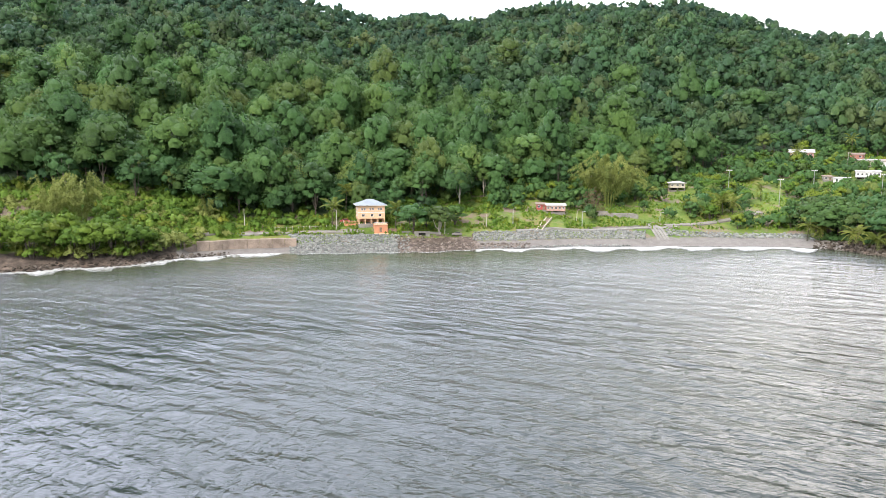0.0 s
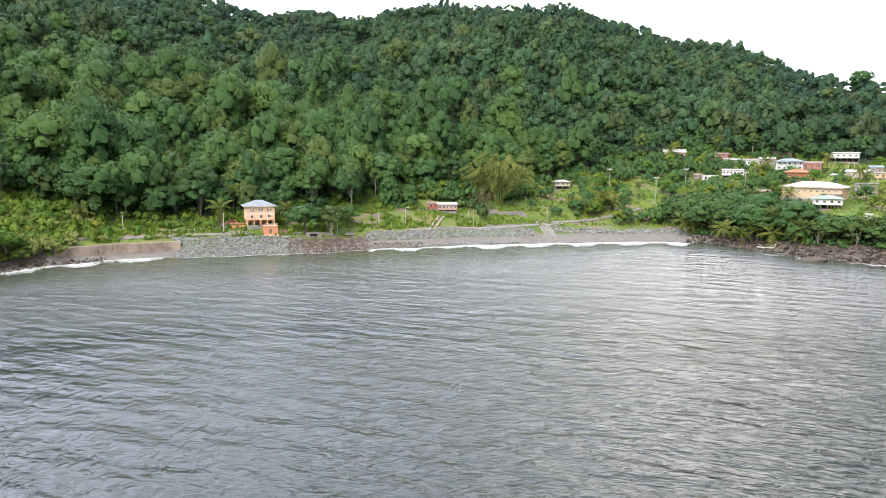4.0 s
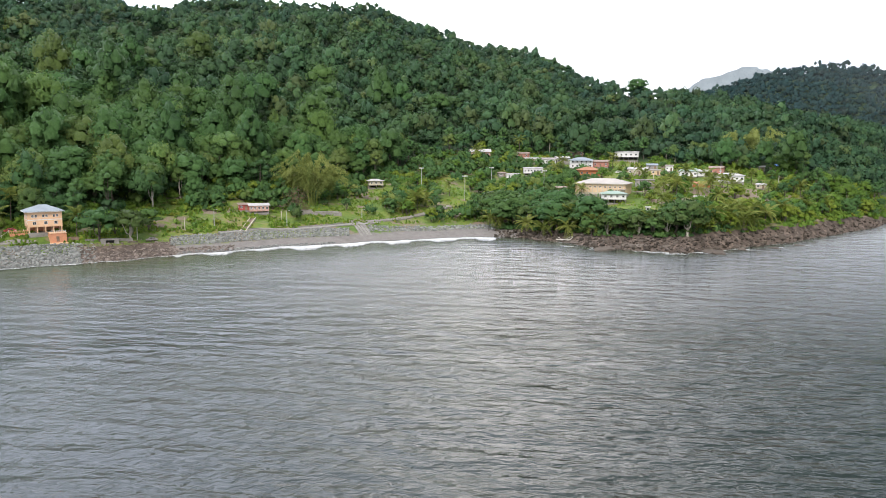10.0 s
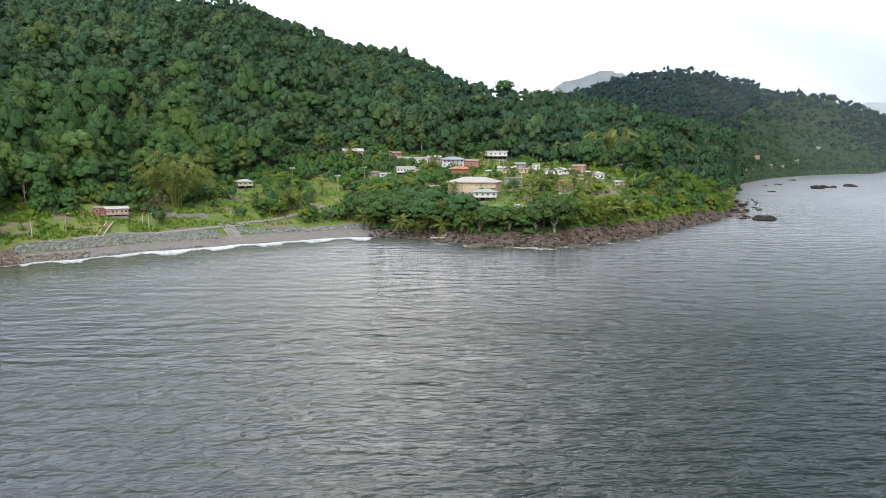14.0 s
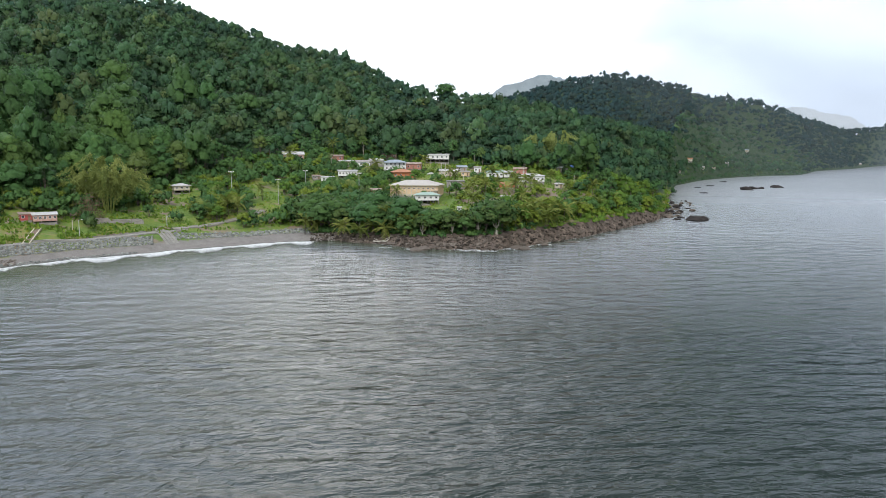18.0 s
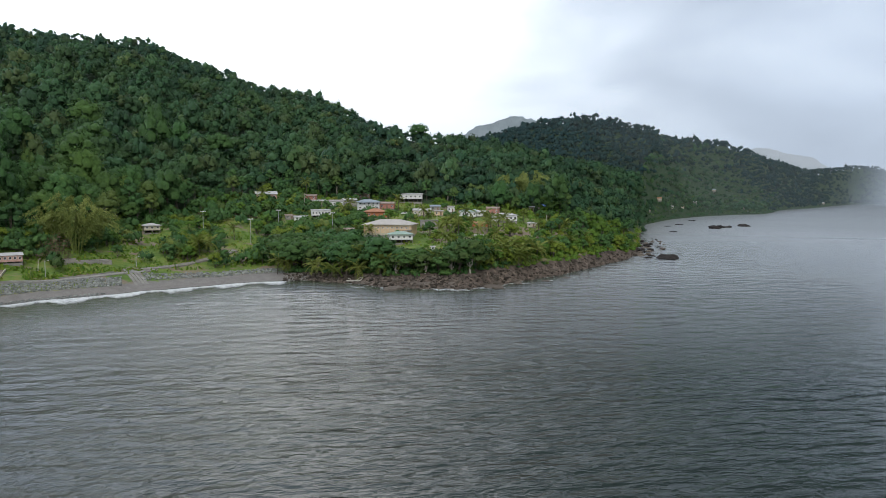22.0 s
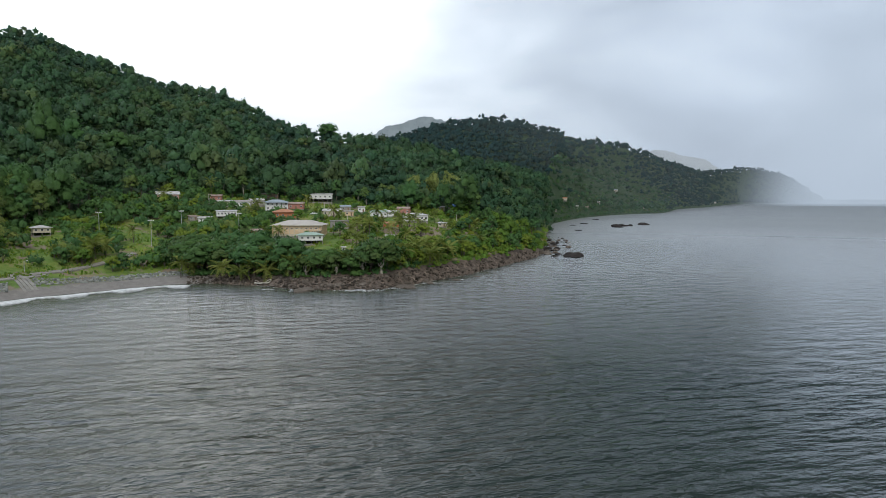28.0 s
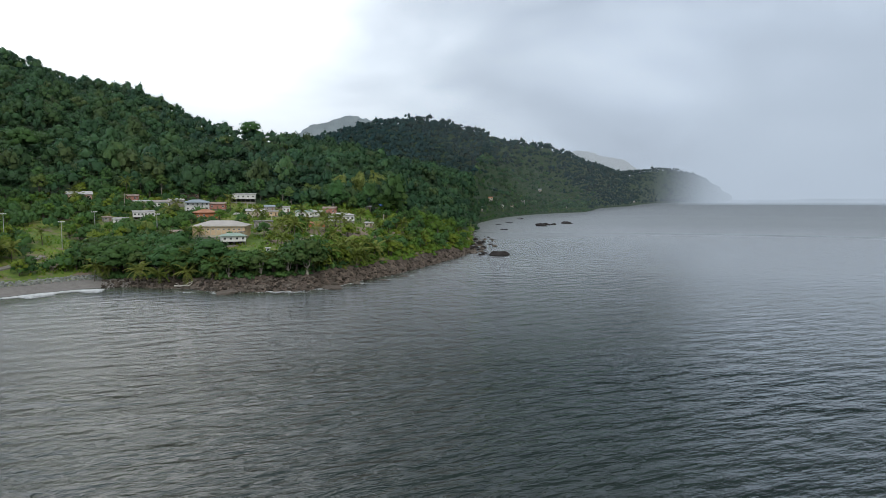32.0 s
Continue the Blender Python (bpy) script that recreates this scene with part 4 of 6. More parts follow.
# ---------------------------------------------------------------- roads, walls and shore works
strip("road", [(-78, 312), (-70, 294), (-64, 294), (-58, 306), (-54, 305), (-50, 304.5), (-46.5, 303.5)], 3.2, ROAD, "narrow pale coast road beside the grass verge", "road", 0.4)
strip("path", [(-34, 316), (-31, 323.5), (-28, 327), (-25, 335), (-23, 342), (-21.5, 347)], 2.2, CONCRETE, "pale concrete path along the top of the stone bank", "path", 0.3)
strip("path", [(-22.5, 346), (-20.2, 354), (-18.5, 364), (-16.6, 377), (-15.8, 384)], 3.0, ROAD, "grey track that climbs to the playing field", "path", 0.5)


def retaining_wall():
    ob = thing("retaining_wall", Matrix(), "stained pinkish-brown retaining wall above the grey beach", "wall", kind="structure")
    for i, (a0, a1) in enumerate(zip(np.arange(-60.4, -52.4, 0.95), np.arange(-59.45, -51.4, 0.95))):
        aa = np.linspace(a0 + 0.01, a1 - 0.01, 5)
        rows = []
        for dr, z in ((8.3, -0.4), (8.8, 2.6), (8.9, 4.9 + 0.05 * math.sin(i * 2.2)), (11.8, 4.95 + 0.05 * math.sin(i * 2.2)), (11.8, 0.4)):
            r = shore_at(aa) + dr + 0.03 * math.sin(i * 5.1)
            rows.append(np.stack([r * np.sin(np.radians(aa)), r * np.cos(np.radians(aa)), 0 * aa + z], -1))
        part("panel", (np.concatenate(rows), grid_faces(5, 5)), EARTH_WALL, ob)


retaining_wall()


def stone_geo(rng, base, squash=0.7):
    v, f = base
    w = v * rng.uniform(0.72, 1.28, (len(v), 1))
    return w * np.array([rng.uniform(0.8, 1.3), rng.uniform(0.7, 1.1), squash * rng.uniform(0.7, 1.2)]), f


STONES = [stone_geo(np.random.default_rng(40 + i), ICO0) for i in range(16)]
BOULDERS = [stone_geo(np.random.default_rng(70 + i), ICO1, 0.75) for i in range(8)]


def stone_field(name, spots_, sizes, mat, seed, label, category="rocks", sink=0.2):
    rng = np.random.default_rng(seed)
    vs, fs, k = [], [], 0
    zs = np.maximum(land(spots_[:, 0], spots_[:, 1]), -0.6)
    for (a, r), z in zip(spots_, zs):
        v, f = STONES[rng.integers(len(STONES))]
        s = sizes[0] * (sizes[1] / sizes[0]) ** (rng.random() ** 1.6)
        m = np.array(Euler(rng.uniform(-0.5, 0.5, 3) + [0, 0, rng.uniform(0, 6)]).to_matrix())
        vs.append(v @ m.T * s + [r * math.sin(math.radians(a)), r * math.cos(math.radians(a)), z + s * (0.35 - sink)])
        fs.append(f + k)
        k += len(v)
    return tagged(mesh_object(name, np.concatenate(vs), np.concatenate(fs), mat), label, category, kind="stuff")


def band(rng, a0, a1, d0, d1, gap):
    """Points along the shore, from d0 to d1 metres behind the water's edge."""
    out = []
    for d in np.arange(d0, d1, gap * 0.8):
        a = np.arange(a0, a1, math.degrees(gap / 300))
        a = a + rng.uniform(-0.4, 0.4, len(a)) * math.degrees(gap / 300)
        out.append(np.stack([a, shore_at(a) + d + rng.uniform(-0.5, 0.5, len(a)) * gap], -1))
    return np.concatenate(out)


def shore_stones():
    rng = np.random.default_rng(11)
    stone_field("rock_armour", np.concatenate([band(rng, -52.3, -43.7, -1.5, 16, 0.85), band(rng, -44.2, -42.6, -1.5, 15, 1.7), band(rng, -37.5, -23.9, 8.5, 17, 0.85), band(rng, -37, -25, -1.0, 2.2, 1.0)]),
                (0.38, 0.78), RIPRAP, 12, "blue-grey armour stones piled against the sea bank")
    stone_field("rubble", np.concatenate([band(rng, -22.3, -12, 12.0, 18.5, 1.0)]), (0.35, 1.0), RIPRAP, 13,
                "loose grey rubble along the top of the beach")
    stone_field("rubble", np.concatenate([band(rng, -43.5, -37.2, -2.5, 7, 0.9), band(rng, -43.8, -37.2, 7, 16, 1.7), band(rng, -37.5, -33, -1, 5, 0.9)]), (0.25, 0.75), PALE_RUBBLE, 19, "pale brown rubble heaped round the culvert")
    stone_field("rubble", band(rng, -74, -57, -2, 5, 1.3), (0.25, 0.9), SHORE_ROCK, 14, "dark brown boulders at the water's edge")
    pts = np.concatenate([band(rng, -12, 16.2, 0, 11, 1.25), band(rng, -9, 16.2, -4, 3, 2.6)])
    stone_field("shore_rocks", pts, (0.22, 1.15), SHORE_ROCK, 15, "jagged brown rocks along the foot of the headland", sink=0.1)


shore_stones()


def boulder(x, y, size, mat, label, variant=0, z=-0.3, squash=1.0, turn=0.0, name="boulder", group=""):
    ob = new(name, None)
    v, f = BOULDERS[variant % 8]
    key = ("boulder", variant % 8, mat.name)
    if key not in SHARED:
        tmp = mesh_object(name, v, f, mat, False)
        SHARED[key] = tmp.data
        bpy.data.objects.remove(tmp)
    bpy.data.objects.remove(ob)
    ob = new(name, SHARED[key])
    ob.matrix_basis = Matrix.LocRotScale((x, y, z), Euler((0, 0, radians(turn))), (size, size * 0.8, size * squash))
    return tagged(ob, label, "rock", group)


def sea_rocks():
    g = "rocks in the sea"
    boulder(147, 441, 6.4, SEA_ROCK, "large rounded dark rock standing in the sea", 1, 0.6, 0.55, 20, "sea_rock", g)
    for x, y, s, q in ((143, 461, 3.0, 0.5), (155, 503, 2.8, 0.7), (148, 493, 2.2, 0.6), (136, 447, 3.2, 0.45), (139, 470, 2.0, 0.6), (150, 520, 2.4, 0.6), (146, 478, 1.6, 0.6), (160, 545, 2.0, 0.6)):
        boulder(x, y, s, SEA_ROCK, "small dark rock beside the headland", int(s * 10), 0.2, q, x * 7, "sea_rock", g)
    for x, y, s, q in ((336, 841, 7.5, 0.95), (352, 866, 6.0, 0.8), (366, 872, 4.6, 0.75), (398, 903, 8.5, 0.5), (332, 952, 6, 0.25), (403, 1098, 6, 0.3), (262, 770, 6, 0.2), (300, 905, 5, 0.2)):
        boulder(x, y, s, SEA_ROCK, "low dark rock awash in the open bay", int(s * 3), 0.1, q, x * 3, "sea_rock", g)
    rng = np.random.default_rng(21)
    # the rocky tip of the headland
    for i in range(58):
        t = rng.random() ** 1.6
        x, y = 132 + 72 * t + rng.normal() * 4 * (1.2 - t), 470 + 168 * t + rng.normal() * 12
        s = rng.uniform(1.0, 3.3) * (1.25 - 0.7 * t)
        boulder(x, y, s, SHORE_ROCK if rng.random() < 0.7 else SEA_ROCK, "rough brown boulder at the tip of the headland", i, rng.uniform(-0.4, 0.9), rng.uniform(0.5, 0.9), rng.uniform(0, 360), "boulder", "headland boulders")
    for i in range(40):
        a = rng.uniform(-9, 16)
        p = xyz(a, float(shore_at(a)) + rng.uniform(-3, 9))
        s = rng.uniform(0.9, 2.3)
        boulder(p.x, p.y, s, SHORE_ROCK, "brown boulder on the rocky shore", i, max(p.z, -0.4) + 0.1, rng.uniform(0.5, 0.9), rng.uniform(0, 360), "boulder", "shore boulders")
    boulder(26, 303, 6.0, SHORE_ROCK, "flat brown rock with surf around it", 3, -0.1, 0.45, 10, "sea_rock", g)
    boulder(-17, 300, 5.6, SHORE_ROCK, "flat brown rock ledge at the water's edge", 5, 0.0, 0.4, 40, "sea_rock", g)
    for i, (x, y) in enumerate(((2, 299), (10, 297), (38, 317), (52, 327), (64, 340))):
        boulder(x, y, 2.6, SHORE_ROCK, "low brown rock with surf around it", i + 2, -0.2, 0.45, i * 50, "sea_rock", g)


sea_rocks()


def driftwood():
    p = xyz(-6.4, 322)
    ob = thing("driftwood_tree", pose(p.x, p.y, max(p.z, 0) + 0.4) @ Matrix.Scale(0.72, 4), "bleached fallen tree lying on the rocks", "driftwood")
    part("trunk", tube([(-6, 1.5, 0.6), (-2.5, 0.2, 0.5), (0.5, -0.4, 1.0), (3.0, -1.5, 1.1), (4.5, -1.2, 2.6)], [0.45, 0.42, 0.38, 0.34, 0.18], 7), DRIFT, ob)
    for pts in (((0.5, -0.4, 1.0), (2.2, 0.8, 2.2), (4.6, 1.0, 3.0)), ((-2.5, 0.2, 0.5), (-3.6, -0.6, 1.9), (-5.2, -1.1, 2.5)), ((3, -1.5, 1.1), (1.8, -2.4, 0.7), (0.2, -3.2, 0.9))):
        part("branch", tube(pts, [0.3, 0.22, 0.1], 6), DRIFT, ob)


driftwood()


def foam_line(a0, a1, off, width, seed, label, z=0.06, froth=0.0):
    aa = np.arange(a0, a1, 0.06)
    rows, tint = [], []
    wob = 0.6 * np.sin(aa * 0.9 + seed) + 0.25 * np.sin(aa * 2.3 + 2 * seed) + 0.3 * np.sin(aa * 9.1 + seed) * np.sin(aa * 3.7)
    wid = width * (0.8 + 0.35 * np.sin(aa * 1.7 + seed) + 0.10 * np.sin(aa * 5.1 + 3 * seed) + 0.05 * np.sin(aa * 13.3 + seed))
    ends = np.clip(np.minimum(aa - a0, a1 - aa) / 0.8, 0, 1)
    for k, e in ((0.0, 0.3), (0.15, 0.78), (0.5, 0.68), (0.8, 0.48), (1.0, 0.15)):
        r = shore_at(aa) + off + wob - wid * ends * k
        zz = np.maximum(land(aa, r) + 0.05, z + 0.3 * math.sin(k * 3.1))
        rows.append(np.stack([r * np.sin(np.radians(aa)), r * np.cos(np.radians(aa)), zz], -1))
        tint.append(np.full(len(aa), e + froth) * (0.5 + 0.5 * ends))
    return tagged(mesh_object("surf", np.concatenate(rows), grid_faces(5, len(aa)), FOAM, True, tint=np.concatenate(tint), points=True), label, "surf", kind="stuff")


foam_line(-74, -52.5, 0.8, 12, 1, "white surf washing the brown stones and grey beach", froth=0.14)
foam_line(-60, -52.8, -4, 9, 7, "broad white breaking wave off the grey beach")
foam_line(-52.5, -37, -1.0, 3.4, 2, "thin white wash along the armour stones", froth=0.1)
foam_line(-38, -24, -1.0, 11, 3, "white surf along the stone bank", froth=0.2)
foam_line(-30, -11.5, -2, 16, 4, "broad white breaking wave along the beach", froth=0.26)
foam_line(-8, -3, -2, 2.5, 5, "thin wash at the rocks")
foam_line(-1.8, 7.8, -1.0, 7.5, 6, "patchy white surf round the headland rocks", froth=0.1)


def foam_patch(x, y, r, seed):
    """Lacy white water round one rock."""
    t = np.linspace(0, 2 * np.pi, 25)
    edge = 1 + 0.25 * np.sin(3 * t + seed) + 0.18 * np.sin(5 * t + 2 * seed)
    rows, tint = [], []
    for k, e in ((0.15, 0.72), (0.5, 0.66), (0.8, 0.42), (1.0, 0.05)):
        rows.append(np.stack([x + r * 1.6 * k * edge * np.cos(t), y + r * k * edge * np.sin(t), 0 * t + 0.12 + 0.1 * (1 - k)], -1))
        tint.append(np.full(len(t), e))
    return tagged(mesh_object("surf", np.concatenate(rows), grid_faces(4, len(t)), FOAM, True, tint=np.concatenate(tint), points=True), "white foam washing round a shore rock", "surf", kind="stuff")


for k, (x, y, r) in enumerate(((24, 303, 5.5), (-19, 301, 5.0), (3, 297, 4.0), (11, 295, 4.5), (39, 317, 4.0), (53, 328, 3.0), (66, 341, 3.0), (-33, 306, 3.5))):
    foam_patch(x, y, r, k)
foam_line(8, 12, -1.5, 3, 9, "thin wash round the headland rocks")

# ---------------------------------------------------------------- the village
def orange_house():
    ob = thing("house", spot(-45.95, 312, 8), "two-storey peach house with a blue-grey hipped roof", "house", "village houses")
    w, d, z0, h = 11.6, 9.0, 2.4, 5.8
    part("foundation", box(-w / 2, -d / 2 - 0.3, -5, w / 2, d / 2, 0.2), CONCRETE, ob)
    part("wall", box(-w / 2, -d / 2, z0, w / 2, d / 2, z0 + h), PEACH, ob, "peach painted upper walls")
    part("band", box(-w / 2 - 0.06, -d / 2 - 0.06, z0 + 2.55, w / 2 + 0.06, d / 2 + 0.06, z0 + 2.85), WHITE, ob, "white string course between the storeys")
    part("roof", roof_geo("hip", w, d, 2.3, 1.0, z0 + h + 0.003), TIN_BLUE, ob, "hipped blue-grey metal roof")
    part("eaves", joined([box(-w / 2 - 1.0, -d / 2 - 1.0, z0 + h - 0.15, w / 2 + 1.0, -d / 2 - 0.93, z0 + h + 0.12), box(-w / 2 - 1.0, d / 2 + 0.93, z0 + h - 0.15, w / 2 + 1.0, d / 2 + 1.0, z0 + h + 0.12),
                          box(-w / 2 - 1.0, -d / 2 - 0.92, z0 + h - 0.15, -w / 2 - 0.93, d / 2 + 0.92, z0 + h + 0.12), box(w / 2 + 0.93, -d / 2 - 0.92, z0 + h - 0.15, w / 2 + 1.0, d / 2 + 0.92, z0 + h + 0.12)]), WHITE, ob)
    for x in (-3.6, 0, 3.6):
        for dx in (-0.55, 0.55):
            window(ob, x + dx, -d / 2, z0 + 3.6, 0.8, 1.05)
    for x in (-3.6, 0.2, 3.6):
        window(ob, x, -d / 2, z0 + 0.9, 1.2, 1.2)
    for y in (-2.5, 0, 2.5):
        for z in (0.9, 3.5):
            window(ob, w / 2, y, z0 + z, 1.0, 1.2, "right")
            window(ob, -w / 2, y, z0 + z, 1.0, 1.2, "left")
    for i in range(5):
        for y in (-d / 2 + 0.3, 0, d / 2 - 0.3):
            same_part(("oh_post",), "post", lambda: box(-0.2, -0.2, 0, 0.2, 0.2, 2.2), PEACH, ob, pose(-w / 2 + 0.3 + i * (w - 0.6) / 4, y, 0.2))
    part("back_wall", box(-w / 2 + 0.4, d / 2 - 2.6, 0.2, w / 2 - 0.4, d / 2 - 2.4, z0), CORAL, ob, "shaded coral wall behind the posts")
    part("terrace_rail", joined([box(-w / 2 - 6, -d / 2 + 1.25, 1.05, -w / 2 - 0.02, -d / 2 + 1.38, 1.2)] + [box(-w / 2 - 6 + k * 0.6, -d / 2 + 1.28, 0.18, -w / 2 - 5.88 + k * 0.6, -d / 2 + 1.35, 1.05) for k in range(10)]), CORAL, ob, "coral terrace railing")
    part("terrace", box(-w / 2 - 6, -d / 2 + 1.2, -4.5, -w / 2 - 0.01, d / 2 - 2, 0.18), CORAL, ob, "coral terrace beside the house")
    # lower block towards the shore
    low = part("lower_block", box(0.6, -d / 2 - 5.2, -7.2, w / 2 + 0.3, -d / 2 - 0.31, 0.1), CORAL, ob, "coral lower block below the terrace")
    part("door", box(2.6, -d / 2 - 5.27, -3.0, 3.6, -d / 2 - 5.19, -1.0), WOOD, low)
    part("slab", box(0.4, -d / 2 - 5.4, 0.105, w / 2 + 0.5, -d / 2 - 0.32, 0.3), PEACH, ob, "peach roof slab of the lower block")
    part("slab_rail", joined([box(0.5, -d / 2 - 5.35, 1.1, w / 2 + 0.4, -d / 2 - 5.25, 1.2)] + [box(0.5 + k * 0.75, -d / 2 - 5.33, 0.3, 0.58 + k * 0.75, -d / 2 - 5.27, 1.1) for k in range(8)]), WHITE, ob, "white railing on the slab")
    part("lower_step", box(0.3, -d / 2 - 6.6, -7.4, w / 2 + 0.6, -d / 2 - 5.21, -3.4), PEACH, ob, "peach base step")


orange_house()
# label, heading, distance, width, depth, wall height, walls, roof, roof kind, and what differs
house("rose-pink bungalow with a pale tin roof and white trim", -31.0, 346, 9.0, 7.0, 2.6, ROSE, TIN, "gable", 0.9, 6, stilts=0.5, holes=5, wide=1.0)
house("small brick-red annex with a rusty roof beside the bungalow", -32.15, 346.5, 4.4, 5.5, 2.5, RED, TIN_BROWN, "shed", 0.5, 6, holes=2)
house("small cream cottage on posts with a pale tin roof", -21.78, 416, 8.2, 6.5, 2.5, CREAM, TIN, "hip", 1.1, 8, stilts=1.3, holes=3, over=0.9)
house("brick-red house with a white tin roof by the woods", -13.35, 487, 13, 8, 3.0, ROSE, TIN, "gable", 1.9, 5, holes=4, over=0.8)
house("low red house with a brown tin roof among bushes", -9.96, 490, 9, 7, 2.7, BRICK, TIN_BROWN, "gable", 1.0, -8, holes=3)
house("low cream house with a pale curved roof", -9.2, 478, 9.0, 7, 2.5, CREAM, TIN, "shed", 0.7, 10, holes=3)
house("grey-roofed white house in the crowded village row", -7.9, 479, 9.5, 8, 3.0, WHITE, GREY, "gable", 1.1, 0, holes=4)
house("white house with a weathered grey tin roof", -6.85, 486, 8.5, 8, 3.2, GREY, TIN, "gable", 1.2, 12, holes=3)
house("brown wooden house with a flat grey roof high in the village", -5.84, 513, 11.5, 8, 2.9, WOOD, GREY, "shed", 0.6, 0, holes=4)
house("white two-storey house with a pale blue roof", -5.35, 471, 14.0, 9, 5.3, WHITE, TIN_BLUE, "hip", 1.5, 5, storeys=2, holes=5, over=0.8, porch=1.6)
house("red-brown house with a dark rusty roof", -3.8, 476, 10.0, 8, 3.2, BRICK, TIN_BROWN, "gable", 1.2, -5, holes=3)
house("bright orange house with an orange hipped roof", -4.75, 448, 12.5, 10, 3.4, ORANGE, TIN_ORANGE, "hip", 2.0, 8, holes=4, over=1.0)
house("white boarded house on posts with a flat grey roof", -9.12, 446, 11.5, 7, 3.0, WHITE, TIN, "shed", 0.5, 4, stilts=1.2, holes=6, wide=1.0)
house("low white shed with a rusty sloping roof", -10.7, 438, 7.5, 5, 2.1, WHITE, TIN, "shed", 0.6, -6, holes=2)
house("low grey shed with a broken tin roof", -11.6, 440, 4.5, 4.5, 1.9, GREY, TIN_BROWN, "shed", 0.5, 12, holes=2)
house("small dark red wooden shop with a white counter", -6.85, 400, 6.0, 5, 3.4, RED, TIN_BROWN, "gable", 1.0, 0, holes=3, name="shop")
house("small white house on posts with a pale green roof", -2.75, 377, 12.0, 7.5, 2.8, WHITE, TIN_GREEN, "hip", 1.4, 6, stilts=1.7, holes=4, over=0.9)
house("long white house with a shaded balcony and a grey roof", -1.88, 506, 16.0, 8, 3.0, WHITE, TIN, "shed", 0.7, -4, stilts=2.0, holes=5)
house("cream house with a grey tin roof", -1.0, 458, 11.0, 8, 3.0, CREAM, TIN, "gable", 1.2, -6, holes=4)
house("pale yellow annex with a grey roof", 0.35, 459, 5.5, 6, 2.6, TAN, GREY, "shed", 0.6, 0, holes=2)
house("small house with a blue-grey roof behind the cream house", 0.05, 477, 6.4, 6, 2.6, GREY, TIN_BLUE, "gable", 1.0, 6, holes=2)
house("plain grey-pink concrete block with a flat roof", -0.44, 418, 10.0, 8, 4.2, GREY, CONCRETE, "flat", 0.3, 5, holes=2, door=False)
house("small white house half hidden by trees", 1.34, 471, 4.6, 6, 3.2, WHITE, GREY, "shed", 0.5, 0, holes=2)
house("white house with a pale green roof and a side wing", 2.7, 454, 9.5, 8, 3.2, WHITE, TIN_GREEN, "gable", 1.5, 10, holes=4)
house("white side wing with a grey tin roof", 3.75, 456, 6.0, 6, 2.8, WHITE, TIN, "gable", 1.0, 10, holes=2)
house("house with red-brown walls and a rusty roof", 4.75, 463, 8.0, 7, 3.6, BRICK, TIN_BROWN, "gable", 1.1, -8, holes=3)
house("long bright white house with many windows and a pale roof", 5.64, 438, 15.0, 8, 3.4, WHITE, TIN, "hip", 1.3, 8, holes=6, over=0.7, wide=1.3)
house("rusty orange shack with a low tin roof on bare soil", 3.7, 418, 9.0, 6, 2.2, ORANGE, TIN_ORANGE, "shed", 0.8, 4, holes=2)
house("little white roofed shelter among palms", 3.61, 383, 4.6, 4, 1.9, WHITE, TIN, "shed", 0.4, 0, holes=2, name="shed")
house("small cream shack with a pale roof on the slope", 7.9, 431, 5.2, 4.5, 2.1, CREAM, TIN, "shed", 0.6, -10, holes=2, name="shed")
house("shack under a bright blue tarpaulin roof", 8.8, 490, 7.5, 6, 2.6, GREY, TARP, "gable", 1.2, 5, holes=2, name="shed")
house("small grey shack with a tin roof beside the tarpaulin shack", 7.75, 480, 4.8, 5, 2.3, GREY, TIN, "shed", 0.6, 0, holes=2, name="shed")
house("small white shack near the tarpaulin shack", 9.9, 486, 4.5, 5, 2.1, WHITE, TIN, "gable", 0.8, 0, holes=2, name="shed")
house("little white pump shed on the grass slope", -0.13, 356, 1.8, 1.8, 1.8, WHITE, TIN, "shed", 0.2, 0, holes=1, name="shed", door=False)
# houses of the next village, along the far shore
for a, dr, w, mat, rf in ((16.9, 55, 7, CREAM, TIN_BLUE), (17.6, 75, 11, CREAM, TIN_ORANGE), (18.6, 50, 7, CREAM, TIN), (19.4, 45, 6, CREAM, TIN_BROWN), (20.3, 60, 7, GREY, TIN),
                          (21.6, 130, 10, CREAM, TIN_BLUE), (23.6, 60, 12, CREAM, TIN_BROWN), (22.3, 90, 8, GREY, TIN), (28.9, 60, 14, CREAM, TIN)):
    house("small pale house among trees on the far shore", a, float(shore_at(a)) + dr, w, w * 0.6, 3.2, mat, rf, "gable", 1.6, 0, holes=3)


